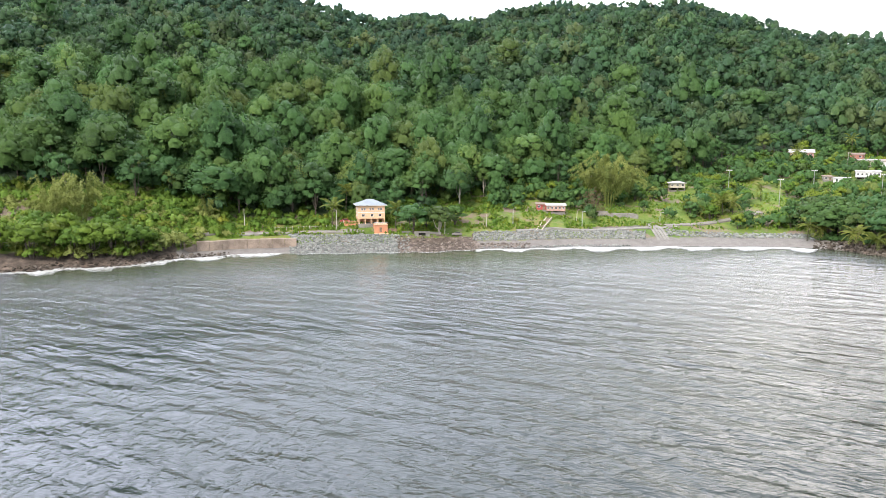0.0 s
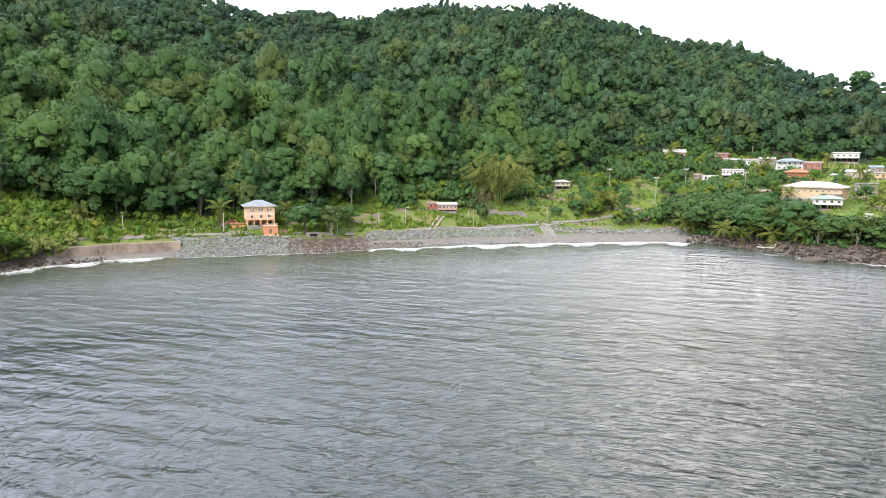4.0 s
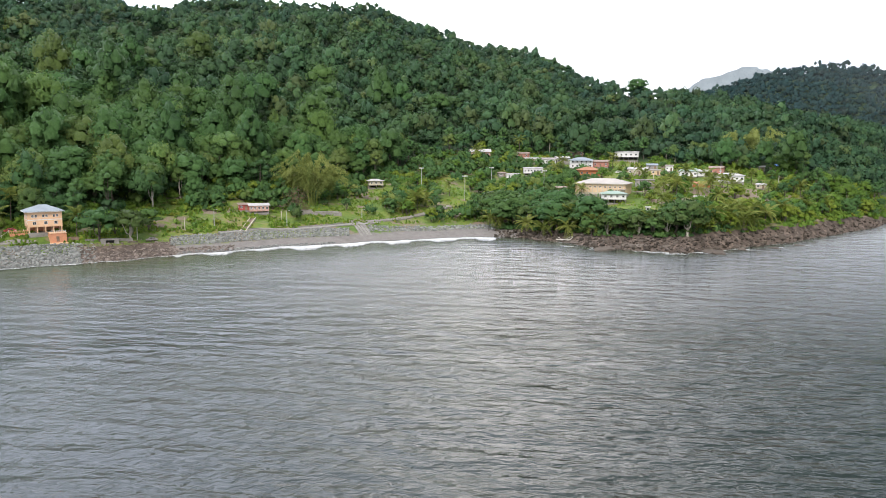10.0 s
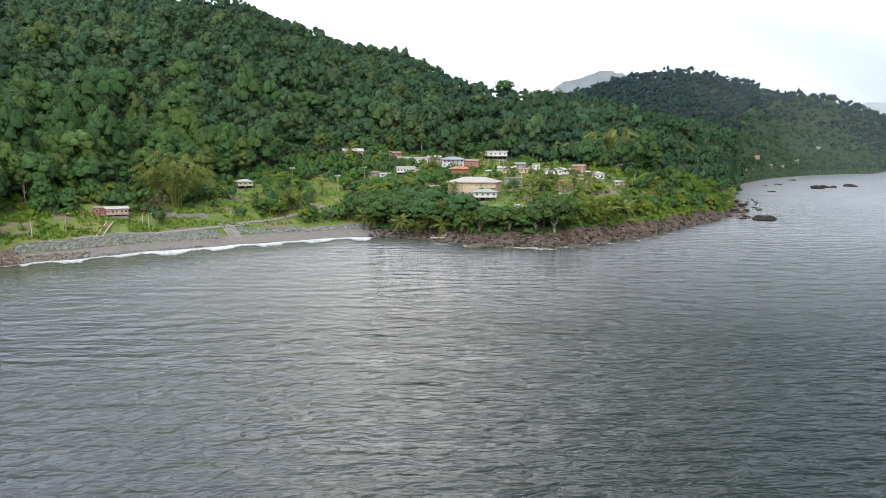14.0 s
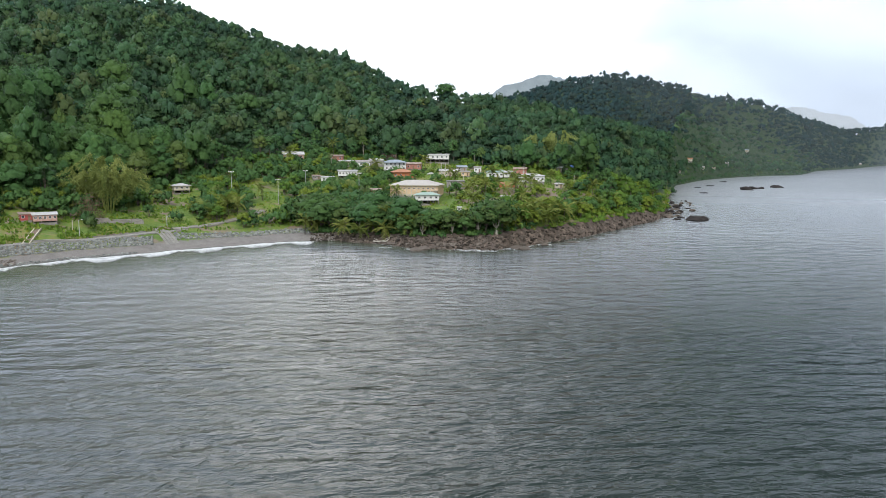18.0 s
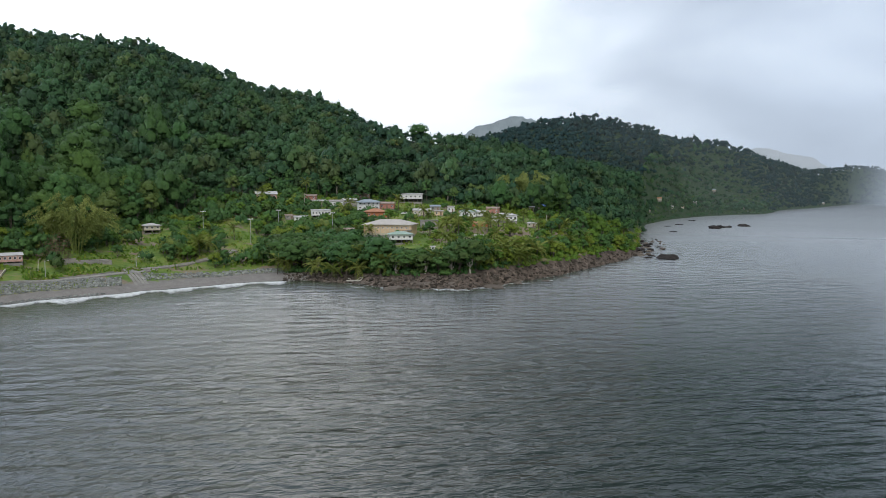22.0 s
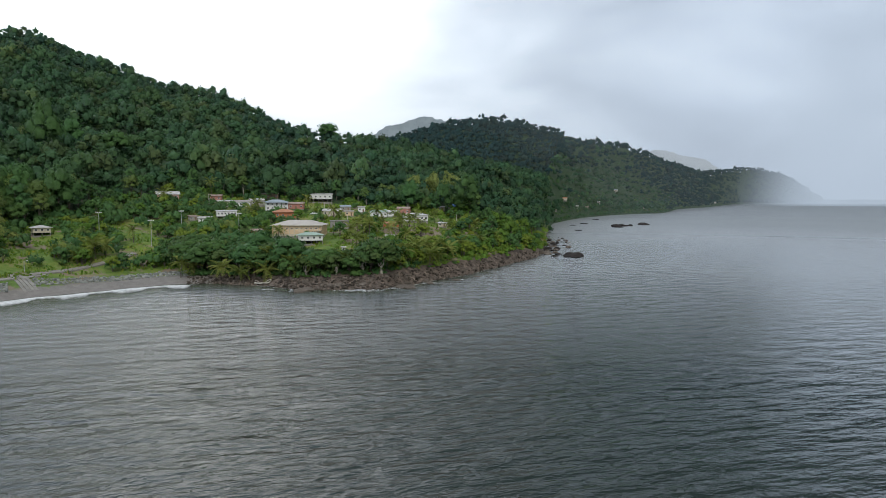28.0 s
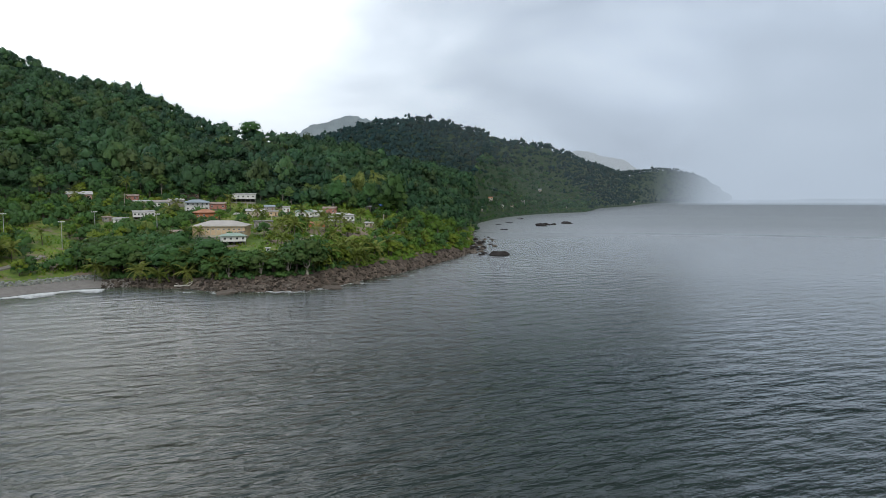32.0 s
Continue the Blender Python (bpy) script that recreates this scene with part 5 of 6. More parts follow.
def community_hall():
    ob = thing("community_hall", spot(-3.55, 396, -14), "large tan hall with a wide pale metal roof", "hall")
    w, d, h = 27.0, 15.0, 6.0
    part("foundation", box(-w / 2, -d / 2, -3.5, w / 2, d / 2, 0.3), CONCRETE, ob)
    part("wall", box(-w / 2, -d / 2, 0.3, w / 2, d / 2, h), TAN, ob, "tan painted walls")
    part("roof", roof_geo("hip", w, d, 2.6, 0.9, h + 0.003), HALL_ROOF, ob, "wide sand-grey metal roof")
    part("fascia", joined([box(-w / 2 - 0.9, -d / 2 - 0.9, h - 0.25, w / 2 + 0.9, -d / 2 - 0.84, h + 0.1), box(-w / 2 - 0.9, -d / 2 - 0.83, h - 0.25, -w / 2 - 0.84, d / 2 + 0.9, h + 0.1)]), CREAM, ob)
    part("plinth", box(-w / 2 - 0.05, -d / 2 - 0.05, 0.31, w / 2 + 0.05, -d / 2 - 0.003, 1.3), CREAM, ob, "paler plinth course")
    for i in range(10):
        x = -w / 2 + 1.5 + i * (w - 3) / 9
        same_part(("pilaster",), "pilaster", lambda: box(-0.22, -0.14, 1.31, 0.22, -0.003, 5.9), CREAM, ob, pose(x, -d / 2, 0))
        if i < 9:
            window(ob, x + (w - 3) / 18, -d / 2, 3.9, 1.1, 0.8, "front", WHITE)
    for y in (-4.5, 0, 4.5):
        window(ob, -w / 2, y, 3.6, 1.6, 1.1, "left", CREAM)
    part("door", box(8.2, -d / 2 - 0.07, 0.35, 10.2, -d / 2 - 0.052, 2.9), WOOD, ob, "brown double door")
    part("canopy", box(11.0, -d / 2 - 3.5, 3.0, w / 2 + 0.4, -d / 2 - 0.16, 3.25), CONCRETE, ob)
    for x in (11.3, w / 2):
        same_part(("canopy_post",), "post", lambda: box(-0.15, -0.15, 0.0, 0.15, 0.15, 3.6), CREAM, ob, pose(x, -d / 2 - 3.2, -0.6))


community_hall()


def slab_ruin():
    ob = thing("ruined_foundation", spot(-26.2, 353, 6), "long grey concrete slab of an unfinished house", "ruin")
    part("slab", box(-10, -3, -1.5, 10, 3, 0.5), CONCRETE, ob)
    part("wall", box(-10, -2.9, 0.503, -4.5, -2.6, 2.3), GREY, ob, "low unfinished block wall")
    part("wall", box(-10, -2.59, 0.503, -9.7, 2.9, 1.9), GREY, ob)
    part("concrete_sheet", box(-2.5, -1.2, 0.503, 8.5, 2.2, 0.95), CONCRETE, ob, "pale stacked concrete sheets")
    part("concrete_sheet", box(-8.0, -2.2, 0.503, -3.6, 1.0, 1.2), GREY, ob)
    for x in (-3, 1, 5, 9):
        part("post", box(x - 0.1, -2.6, 0.503, x + 0.1, -2.4, 1.3), WOOD, ob)
    p = thing("low_slab", spot(-5.26, 382, 4), "flat pale concrete roofs of low sheds below the hall", "shed")
    part("wall", box(-6, -2.5, -1.5, 6, 2.5, 1.8), GREY, p)
    part("roof", box(-6.6, -3.1, 1.803, 2.0, 3.0, 2.0), TIN, p)
    part("roof", box(2.1, -2.9, 1.803, 6.5, 2.8, 2.25), CONCRETE, p)


slab_ruin()


def stairs_down():
    ob = thing("stairs", Matrix(), "pale concrete stairs between two low walls down the grass bank", "stairs")
    a, b = xyz(-31.45, 336, 0.1), xyz(-32.25, 319, 0.1)
    n = 24
    side = (b - a).cross(Vector((0, 0, 1))).normalized()
    for i in range(n):
        p = a.lerp(b, (i + 0.5) / n)
        v, f = box(-0.9, -0.42, -0.6, 0.9, 0.42, 0.1)
        part("step", (v, f), EARTH_WALL, ob, at=Matrix.Translation(p) @ pose(0, 0, 0, 0, 0, math.degrees(math.atan2(side.y, side.x))))
    for s in (-1.25, 1.25):
        part("side_wall", bar(a + side * s, b + side * s, 0.4, 1.0), CREAM, ob, "pale kerb wall")


stairs_down()


def slipway():
    ob = thing("slipway", Matrix(), "broad grey concrete slipway through the stone bank to the beach", "slipway")
    for k in range(4):
        a0 = -23.95 + k * 0.24
        v = []
        for da in (0.0, 0.22):
            for r, dz in ((326, -0.1), (330, 0.25), (335, 0.3), (341, 0.3), (346, 0.15)):
                p = xyz(a0 + da + (346 - r) * 0.05, r + k * 0.6, dz)
                v += [p[:], (p.x, p.y, p.z - 0.9)]
        v = np.array(v)
        f = [(i, i + 2, i + 12, i + 10) for i in (0, 2, 4, 6)] + [(i, i + 10, i + 11, i + 1) for i in (0,)] + [(i, i + 1, i + 3, i + 2) for i in (0, 2, 4, 6)] + [(i + 10, i + 12, i + 13, i + 11) for i in (0, 2, 4, 6)]
        part("slab", (v, np.array(f)), CONCRETE, ob)


slipway()


def low_wall(name, line, h, label, mat=WHITE):
    ob = thing(name, Matrix(), label, "wall")
    for (a0, r0), (a1, r1) in zip(line, line[1:]):
        part("panel", bar(xyz(a0, r0, h / 2 - 0.2), xyz(a1, r1, h / 2 - 0.2), 0.25, h + 0.4), mat, ob)


low_wall("low_wall", [(-32.0, 321.5), (-31.2, 322.3), (-30.4, 323), (-29.6, 323.8), (-28.8, 325)], 0.8, "low pale kerb wall along the path by the bungalow", CONCRETE)
low_wall("low_wall", [(-28.4, 329), (-27.4, 331), (-26.4, 333.5), (-25.4, 336), (-24.4, 339.5)], 0.5, "low grey kerb wall beside the path", CONCRETE)
low_wall("bridge_parapet", [(-43.4, 303), (-42.6, 303), (-41.8, 303), (-41.0, 303), (-40.2, 303.5)], 1.0, "weathered grey parapet of a small culvert bridge", CONCRETE)
low_wall("gate", [(-44.6, 304), (-44.2, 304), (-43.8, 304)], 1.9, "brown metal gate beside the peach house", WOOD)


def culvert():
    ob = thing("culvert", spot(-41.75, 300.2, 0, 0.0), "dark concrete culvert mouth under the coast road", "culvert")
    part("headwall", joined([box(-3.2, -0.3, -2.0, -1.5, 3.0, 1.3), box(1.5, -0.3, -2.0, 3.2, 3.0, 1.3), box(-3.2, -0.35, 1.303, 3.2, 3.0, 1.8)]), CONCRETE, ob, "weathered concrete headwall")
    # solid near-black block in place of the drain's unlit inside
    part("opening", box(-1.49, 0.6, -2.0, 1.49, 2.9, 1.29), DARK, ob, "near-black block painted as the dark of the drain")


culvert()


def fence():
    ob = thing("fence", Matrix(), "thin fence with pale posts along the coast road", "fence")
    for i in range(15):
        a = -53.5 + i * 0.45
        p = xyz(a, 310)
        same_part(("fence_post",), "post", lambda: box(-0.08, -0.08, -0.3, 0.08, 0.08, 1.5), DRIFT, ob, pose(p.x, p.y, p.z))
        if i < 14 and i % 5 != 3:
            q = xyz(a + 0.45, 310)
            part("rail", bar(p + Vector((0, 0, 1.1)), q + Vector((0, 0, 1.1)), 0.06), DRIFT, ob)


fence()


def pole(az, r, h, label, arms=0, lean=0.0):
    ob = thing("street_lamp" if arms < 0 else ("floodlight_mast" if arms else "utility_pole"), spot(az, r), label, "pole", "poles")
    part("pole", tube([(0, 0, -0.8), (lean * 0.5, 0, h * 0.5), (lean, 0, h)], [0.16, 0.14, 0.09], 8), DRIFT if not arms else STEEL, ob)
    if arms > 0:
        part("crossarm", box(-1.4, -0.08, h - 0.12, 1.4, 0.08, h + 0.04), STEEL, ob)
        for x in (-1.2, -0.4, 0.4, 1.2):
            part("lamp", box(x - 0.26, -0.42, h + 0.05, x + 0.26, -0.1, h + 0.5), WHITE, ob, "pale floodlight head")
    elif arms < 0:
        part("arm", tube([(lean, 0, h - 0.3), (lean + 0.5, -0.2, h + 0.1), (lean + 1.1, -0.3, h + 0.15)], [0.05, 0.05, 0.04], 6), STEEL, ob)
        part("lamp_head", box(lean + 0.9, -0.5, h + 0.05, lean + 1.5, -0.15, h + 0.25), WHITE, ob)
    else:
        part("crossarm", box(lean - 0.8, -0.05, h - 0.9, lean + 0.8, 0.05, h - 0.78), WOOD, ob)
    return ob


for a, r, h in ((-14.57, 396, 13), (-12.42, 425, 10), (-8.22, 405, 12.5), (-18.08, 406, 14)):
    pole(a, r, h, "tall grey floodlight mast with four lamps by the playing field", 4)
for a, r, h in ((-34.36, 324, 7.4), (-28.85, 331, 7.0), (-22.9, 350, 5)):
    pole(a, r, h, "grey street lamp beside the path", -1)
for a, r, h, l in ((-48.7, 306.5, 9, 0.3), (-55.8, 316, 8, -0.2), (-39.9, 305, 9, 0.2), (-1.6, 452, 9, 0.1), (-1.25, 453, 9, 0), (9.0, 432, 8.5, 0.2), (5.0, 447, 7, 0), (-10.4, 470, 9, 0), (-29.3, 338, 5, 0.3), (-36.5, 318, 6, -0.2), (0.2, 424, 7, 0)):
    pole(a, r, h, "weathered wooden utility pole", 0, l)


def vehicle(az, r, label, mat, turn=80, s=1.0):
    ob = thing("car", spot(az, r, turn) @ Matrix.Scale(s, 4), label, "car")
    prof = [(-2.1, 0.45), (-2.15, 0.95), (-1.2, 1.05), (-0.65, 1.55), (1.1, 1.6), (1.75, 1.05), (2.15, 0.95), (2.15, 0.45)]
    v = np.array([(x, y, z) for y in (-0.85, 0.85) for x, z in prof])
    f = [(i, (i + 1) % 8, (i + 1) % 8 + 8, i + 8) for i in range(8)] + [(0, 7, 6, 1), (1, 6, 5, 2), (2, 5, 4, 3)] + [(8, 9, 14, 15), (9, 10, 13, 14), (10, 11, 12, 13)]
    part("body", (v, np.array(f)), mat, ob)
    for y0, y1 in ((-0.87, -0.852), (0.852, 0.87)):
        part("side_window", box(-0.8, y0, 1.12, 1.2, y1, 1.48), GLASS, ob)
    for x in (-1.3, 1.35):
        for y in (-0.8, 0.8):
            wh = part("wheel", tube([(x, y - 0.12, 0.36), (x, y + 0.12, 0.36)], [0.36, 0.36], 12), RUBBER, ob)
            part("rim", tube([(x, y - 0.13, 0.36), (x, y + 0.13, 0.36)], [0.2, 0.2], 8), STEEL, wh)
    return ob


vehicle(-2.45, 461, "white van parked on the grass above the hall", WHITE, 10)
vehicle(-38.9, 305, "dark weathered pick-up parked by the shore path", GREY, 8)
vehicle(-68.6, 292, "pale yellow car parked under the shore trees", TAN, 10)
vehicle(-48.0, 312, "red car parked beside the terrace of the peach house", RED, 5)

# ---------------------------------------------------------------- trees that stand alone
def tree_kit(seed, lobes, leaves, radius, height, leaf, bole, mat, tint, trunk_r=0.35, flat=0.75, core=0.72):
    rng = np.random.default_rng(seed)
    q, f, nv, c = crown_cloud(rng, lobes, leaves, radius, height, leaf, flat, core)
    crown = (q + [0, 0, bole], f, nv)
    trunk = [tube([(0, 0, -1.2), (0, 0, 0.2), (rng.normal() * 0.3, rng.normal() * 0.3, bole * 0.6), (0, 0, bole + height * 0.45)], [trunk_r * 1.6, trunk_r, trunk_r * 0.8, trunk_r * 0.3], 7)]
    for k in c[:4]:
        top = k + [0, 0, bole]
        trunk.append(tube([(0, 0, bole * 0.62), (top[0] * 0.45, top[1] * 0.45, bole * 0.95), tuple(top)], [trunk_r * 0.55, trunk_r * 0.4, trunk_r * 0.12], 4))
    return {"crown": crown, "trunk": joined(trunk), "mat": mat, "tint": tint, "key": seed}


def put_tree(kit, name, az, r, s, label, category="tree", group="", bark=None, turn=0.0, dz=0.0):
    p = xyz(az, r, dz)
    ob = thing(name, Matrix.LocRotScale(p, Euler((0, 0, turn)), (s, s, s)), label, category, group)
    same_part(("trunk", kit["key"]), "trunk", lambda: kit["trunk"], bark or BARK, ob, Matrix())
    same_part(("crown", kit["key"]), "crown", lambda: kit["crown"], kit["mat"], ob, Matrix(), tint=kit["tint"])
    return ob


TALL = [tree_kit(500 + i, 12 + i % 4, 440, 6.2, 12.5 + i % 4, 0.40, (2.5, 6.0, 3.5, 7.5)[i % 4], LEAF, (0.15, 0.5, 0.3, 0.7, 0.4, 0.85, 0.25, 0.6)[i]) for i in range(8)]
ALMOND = [tree_kit(540 + i, 11 + i, 370, 5.4, 6.8, 0.40, 2.0, LEAF, (0.2, 0.5, 0.3, 0.62)[i], 0.3, 0.5) for i in range(4)]
ROUND = [tree_kit(560 + i, 8, 190, 3.6, 5.4, 0.36, 1.6, (LEAF_BRIGHT, LEAF, LEAF_BRIGHT, LEAF)[i], (0.25, 0.7, 0.6, 0.9)[i], 0.22) for i in range(4)]
BUSH = [tree_kit(580 + i, 6, 110, 2.2, 2.6, 0.28, 0.3, (LEAF_BRIGHT, LEAF, LEAF_BRIGHT, LEAF_BAMBOO, LEAF)[i], (0.2, 0.75, 0.7, 0.3, 0.45)[i], 0.12) for i in range(5)]
BRIGHT_TALL = [tree_kit(520 + i, 13, 360, 6.2, 12.0, 0.40, 2.0, LEAF_BRIGHT, (0.1, 0.35, 0.0)[i], 0.3) for i in range(3)]
SHORE_TREE = [tree_kit(550 + i, 11, 380, 5.4, 6.8, 0.40, 2.6, LEAF_BRIGHT, (0.05, 0.3, 0.15)[i], 0.3, 0.55) for i in range(3)]
DRY = tree_kit(600, 13, 420, 4.2, 7.0, 0.20, 1.2, LEAF_DRY, 0.4, 0.25, 0.7, 0.25)


def frond_geo(length, droop, seed):
    """One palm frond: a bent rib with narrow leaflets on both sides."""
    rng = np.random.default_rng(seed)
    n, parts = 11, []
    rib = [Vector((length * t, 0, length * (0.42 * t - droop * t * t))) for t in np.linspace(0, 1, n)]
    parts.append(tube([v[:] for v in rib[::2]], [0.07, 0.06, 0.05, 0.04, 0.03, 0.015], 4))
    for i in range(1, n):
        for s in (-1, 1):
            p = rib[i]
            ln = length * 0.30 * (1.05 - 0.6 * abs(i / n - 0.45)) * rng.uniform(0.85, 1.1)
            tip = p + Vector((ln * 0.45, s * ln * 0.75, -ln * 0.42))
            w = 0.16 * length / 4
            parts.append((np.array([(p - Vector((w, 0, 0)))[:], (p + Vector((w, 0, 0)))[:], (tip + Vector((w * 0.5, 0, 0)))[:], (tip - Vector((w * 0.5, 0, 0)))[:]]), np.array([(0, 1, 2, 3)])))
    return joined(parts)


def palm(az, r, h, s=1.0, label="coconut palm with arching yellow-green fronds", seed=0, dz=0.0):
    rng = np.random.default_rng(900 + seed)
    p = xyz(az, r, dz)
    ob = thing("palm_tree", Matrix.LocRotScale(p, Euler((0, 0, rng.uniform(0, 6.28))), (1, 1, 1)), label, "palm", "coconut palms")
    lean = rng.uniform(0.02, 0.16) * h
    part("trunk", tube([(0, 0, -0.6), (0.1 * lean, 0, h * 0.3), (0.5 * lean, 0, h * 0.7), (lean, 0, h)], [0.26, 0.19, 0.16, 0.14], 7), BARK, ob)
    tone = (0.15, 0.5, 0.85)[seed % 3]
    for k in range(15):
        kind = k % 3
        up = (38, 8, -26)[kind] + rng.uniform(-8, 8)
        m = pose(lean, 0, h - 0.05) @ pose(0, 0, 0, 0, 0, k * 137.5 + rng.uniform(-12, 12)) @ pose(0, 0, 0, 0, -up) @ Matrix.Scale(s * rng.uniform(0.88, 1.1), 4)
        same_part(("frond", kind, seed % 3), "frond", lambda: frond_geo(4.2, (0.45, 0.62, 0.7)[kind], kind), LEAF_PALM, ob, m, tint=tone)
    part("nuts", joined([tube([(lean + 0.25 * math.cos(t), 0.25 * math.sin(t), h - 0.45), (lean + 0.25 * math.cos(t), 0.25 * math.sin(t), h - 0.15)], [0.13, 0.12], 6) for t in (0, 1.6, 3.1, 4.7)]), LEAF_BAMBOO, ob, "cluster of green coconuts")
    return ob


MORE = [(0.9 + k * 0.52, 374 + (k * 37) % 58, 4.5 + (k * 13) % 4, 1.0 + 0.08 * (k % 4)) for k in range(11)] + [(3.4 + k * 0.62, float(shore_at(3.4 + k * 0.62)) + 22 + (k * 5) % 9, 5.0 + (k * 7) % 3, 1.05) for k in range(8)]
PALMS = MORE + [(-12.59, 357, 6.5, 1.0), (-11.6, 357, 4.5, 0.95), (-7.16, 337, 6, 1.0), (-5.6, 337, 7.5, 1.25), (-6.3, 334, 4.5, 1.05), (2.44, 331, 5.5, 0.95), (3.73, 329, 5.8, 1.0), (5.9, 349, 7.5, 1.05), (6.8, 346, 6.0, 1.0),
         (9.4, 376, 7, 1.0), (-5.24, 386, 5.5, 0.9), (-6.2, 390, 5, 0.9), (-6.72, 442, 9.5, 1.05), (-7.4, 440, 7, 1.0), (-49.0, 314, 8, 1.25), (-47.9, 330, 11, 1.2), (-47.2, 334, 9, 1.1), (-43.9, 311, 8, 1.1),
         (-18.4, 372, 7, 1.3), (-17.7, 376, 5.5, 1.1), (-18.9, 377, 4.5, 1.0), (-15.8, 402, 6, 1.0), (-5.2, 524, 10, 1.1), (-0.5, 430, 5, 0.9), (0.4, 395, 4, 1.0), (1.0, 400, 4.5, 1.0), (1.7, 398, 4, 0.9), (5.2, 420, 5, 1.0), (4.4, 405, 4.5, 1.0),
         (7.2, 440, 5, 0.9), (-10.2, 500, 10, 1.0), (-2.9, 470, 7, 1.0), (8.4, 420, 5, 0.9), (10.5, 430, 6, 1.0), (-0.9, 440, 6, 0.9), (-19.6, 366, 3.5, 0.9), (-21.0, 372, 3, 0.9), (1.2, 326, 4.0, 0.8), (7.6, 352, 5.5, 0.9), (-13.5, 470, 8, 1.0), (-9.5, 345, 6, 1.0), (-8.4, 338, 5, 1.0), (-4.2, 326, 5, 1.1), (-2.4, 324, 5, 1.0), (0.2, 324, 5.5, 1.0), (4.8, 338, 6, 1.0), (8.3, 362, 6, 1.0), (11.0, 395, 6, 1.0), (12.0, 415, 6, 1.0), (3.1, 326, 6.5, 1.0)]
for i, (a, r, h, s) in enumerate(PALMS):
    front = -13 < a < 10 and r < 380
    palm(a, r - (8 if front else 0), h + (0.6 if front else 0.8), s * (1.3 if front else 1.1), "coconut palm with yellowing fronds on the headland" if -13 < a < 10 and r < 400 else "tall coconut palm beside the village houses", i)


def bamboo(az, r, s, seed, label):
    """A clump of leaning, feathery canes."""
    rng = np.random.default_rng(seed)
    ob = thing("bamboo_clump", Matrix.LocRotScale(xyz(az, r), Euler((0, 0, 0)), (s, s, s)), label, "bamboo")
    leaves = []
    plumes = [(k * 2.4 + rng.uniform(-0.4, 0.4), rng.uniform(2.0, 9.5), rng.uniform(8, 18)) for k in range(15)]
    for k in range(45):
        t, out, h = plumes[k // 3]
        t, out, h = t + rng.normal() * 0.07, out * rng.uniform(0.9, 1.1), h * rng.uniform(0.92, 1.05)
        d = np.array([math.cos(t), math.sin(t), 0])
        pts = [d * 0.8 + [0, 0, -0.5], d * (0.9 + out * 0.15) + [0, 0, h * 0.5], d * (1 + out * 0.55) + [0, 0, h * 0.92], d * (1 + out * 1.25) + [0, 0, h * 0.74]]
        if k % 2 == 0:
            part("cane", tube(pts, [0.09, 0.08, 0.05, 0.02], 4), LEAF_BAMBOO, ob)
        n = 100
        u = rng.uniform(0.0, 1.0, n) ** 0.6 * 0.65 + 0.35
        pos = np.stack([np.interp(u, [0, 0.5, 0.85, 1.0], [p[i] for p in pts]) for i in range(3)], -1) + rng.normal(size=(n, 3)) * (0.75 - 0.55 * u[:, None])
        dr = d * 0.7 + rng.normal(size=(n, 3)) * 0.4 + [0, 0, -0.7]
        dr /= np.linalg.norm(dr, axis=1)[:, None]
        sd = np.cross(dr, rng.normal(size=(n, 3)))
        sd /= np.linalg.norm(sd, axis=1)[:, None]
        ln = rng.uniform(0.5, 1.2, (n, 1))
        leaves.append((np.stack([pos, pos + dr * ln * 0.4 + sd * 0.14, pos + dr * ln, pos + dr * ln * 0.4 - sd * 0.14], 1).reshape(-1, 3), np.arange(n * 4).reshape(-1, 4)))
    geo = joined(leaves)
    mesh_object("foliage", geo[0], geo[1], LEAF_BAMBOO, False, ob, np.repeat(np.repeat(rng.uniform(-0.2, 1.0, 15), 3), 100))
    return ob


bamboo(-26.8, 368, 1.7, 1, "tall feathery yellow-green bamboo clump above the grass slope")
bamboo(-28.2, 376, 1.2, 2, "yellow-green bamboo clump at the edge of the woods")
bamboo(-25.6, 380, 1.2, 3, "leaning yellow-green bamboo clump at the edge of the woods")
bamboo(-67.2, 306, 1.25, 4, "pale yellow bamboo clump behind the shore trees")
bamboo(-69.2, 308, 1.2, 5, "pale yellow bamboo clump beside the coast road")
bamboo(-58.5, 322, 0.6, 6, "small yellowish bamboo clump on the slope")
bamboo(7.6, 500, 1.45, 7, "yellow-green bamboo clump behind the village")
bamboo(6.2, 503, 1.2, 8, "yellow-green bamboo clump at the woods behind the village")
put_tree(DRY, "bare_tree", -28.0, 352, 1.7, "grey-brown half bare tree below the bamboo", bark=BARK)
put_tree(DRY, "bare_tree", -27.4, 350, 0.8, "small grey-brown half bare tree", bark=BARK)


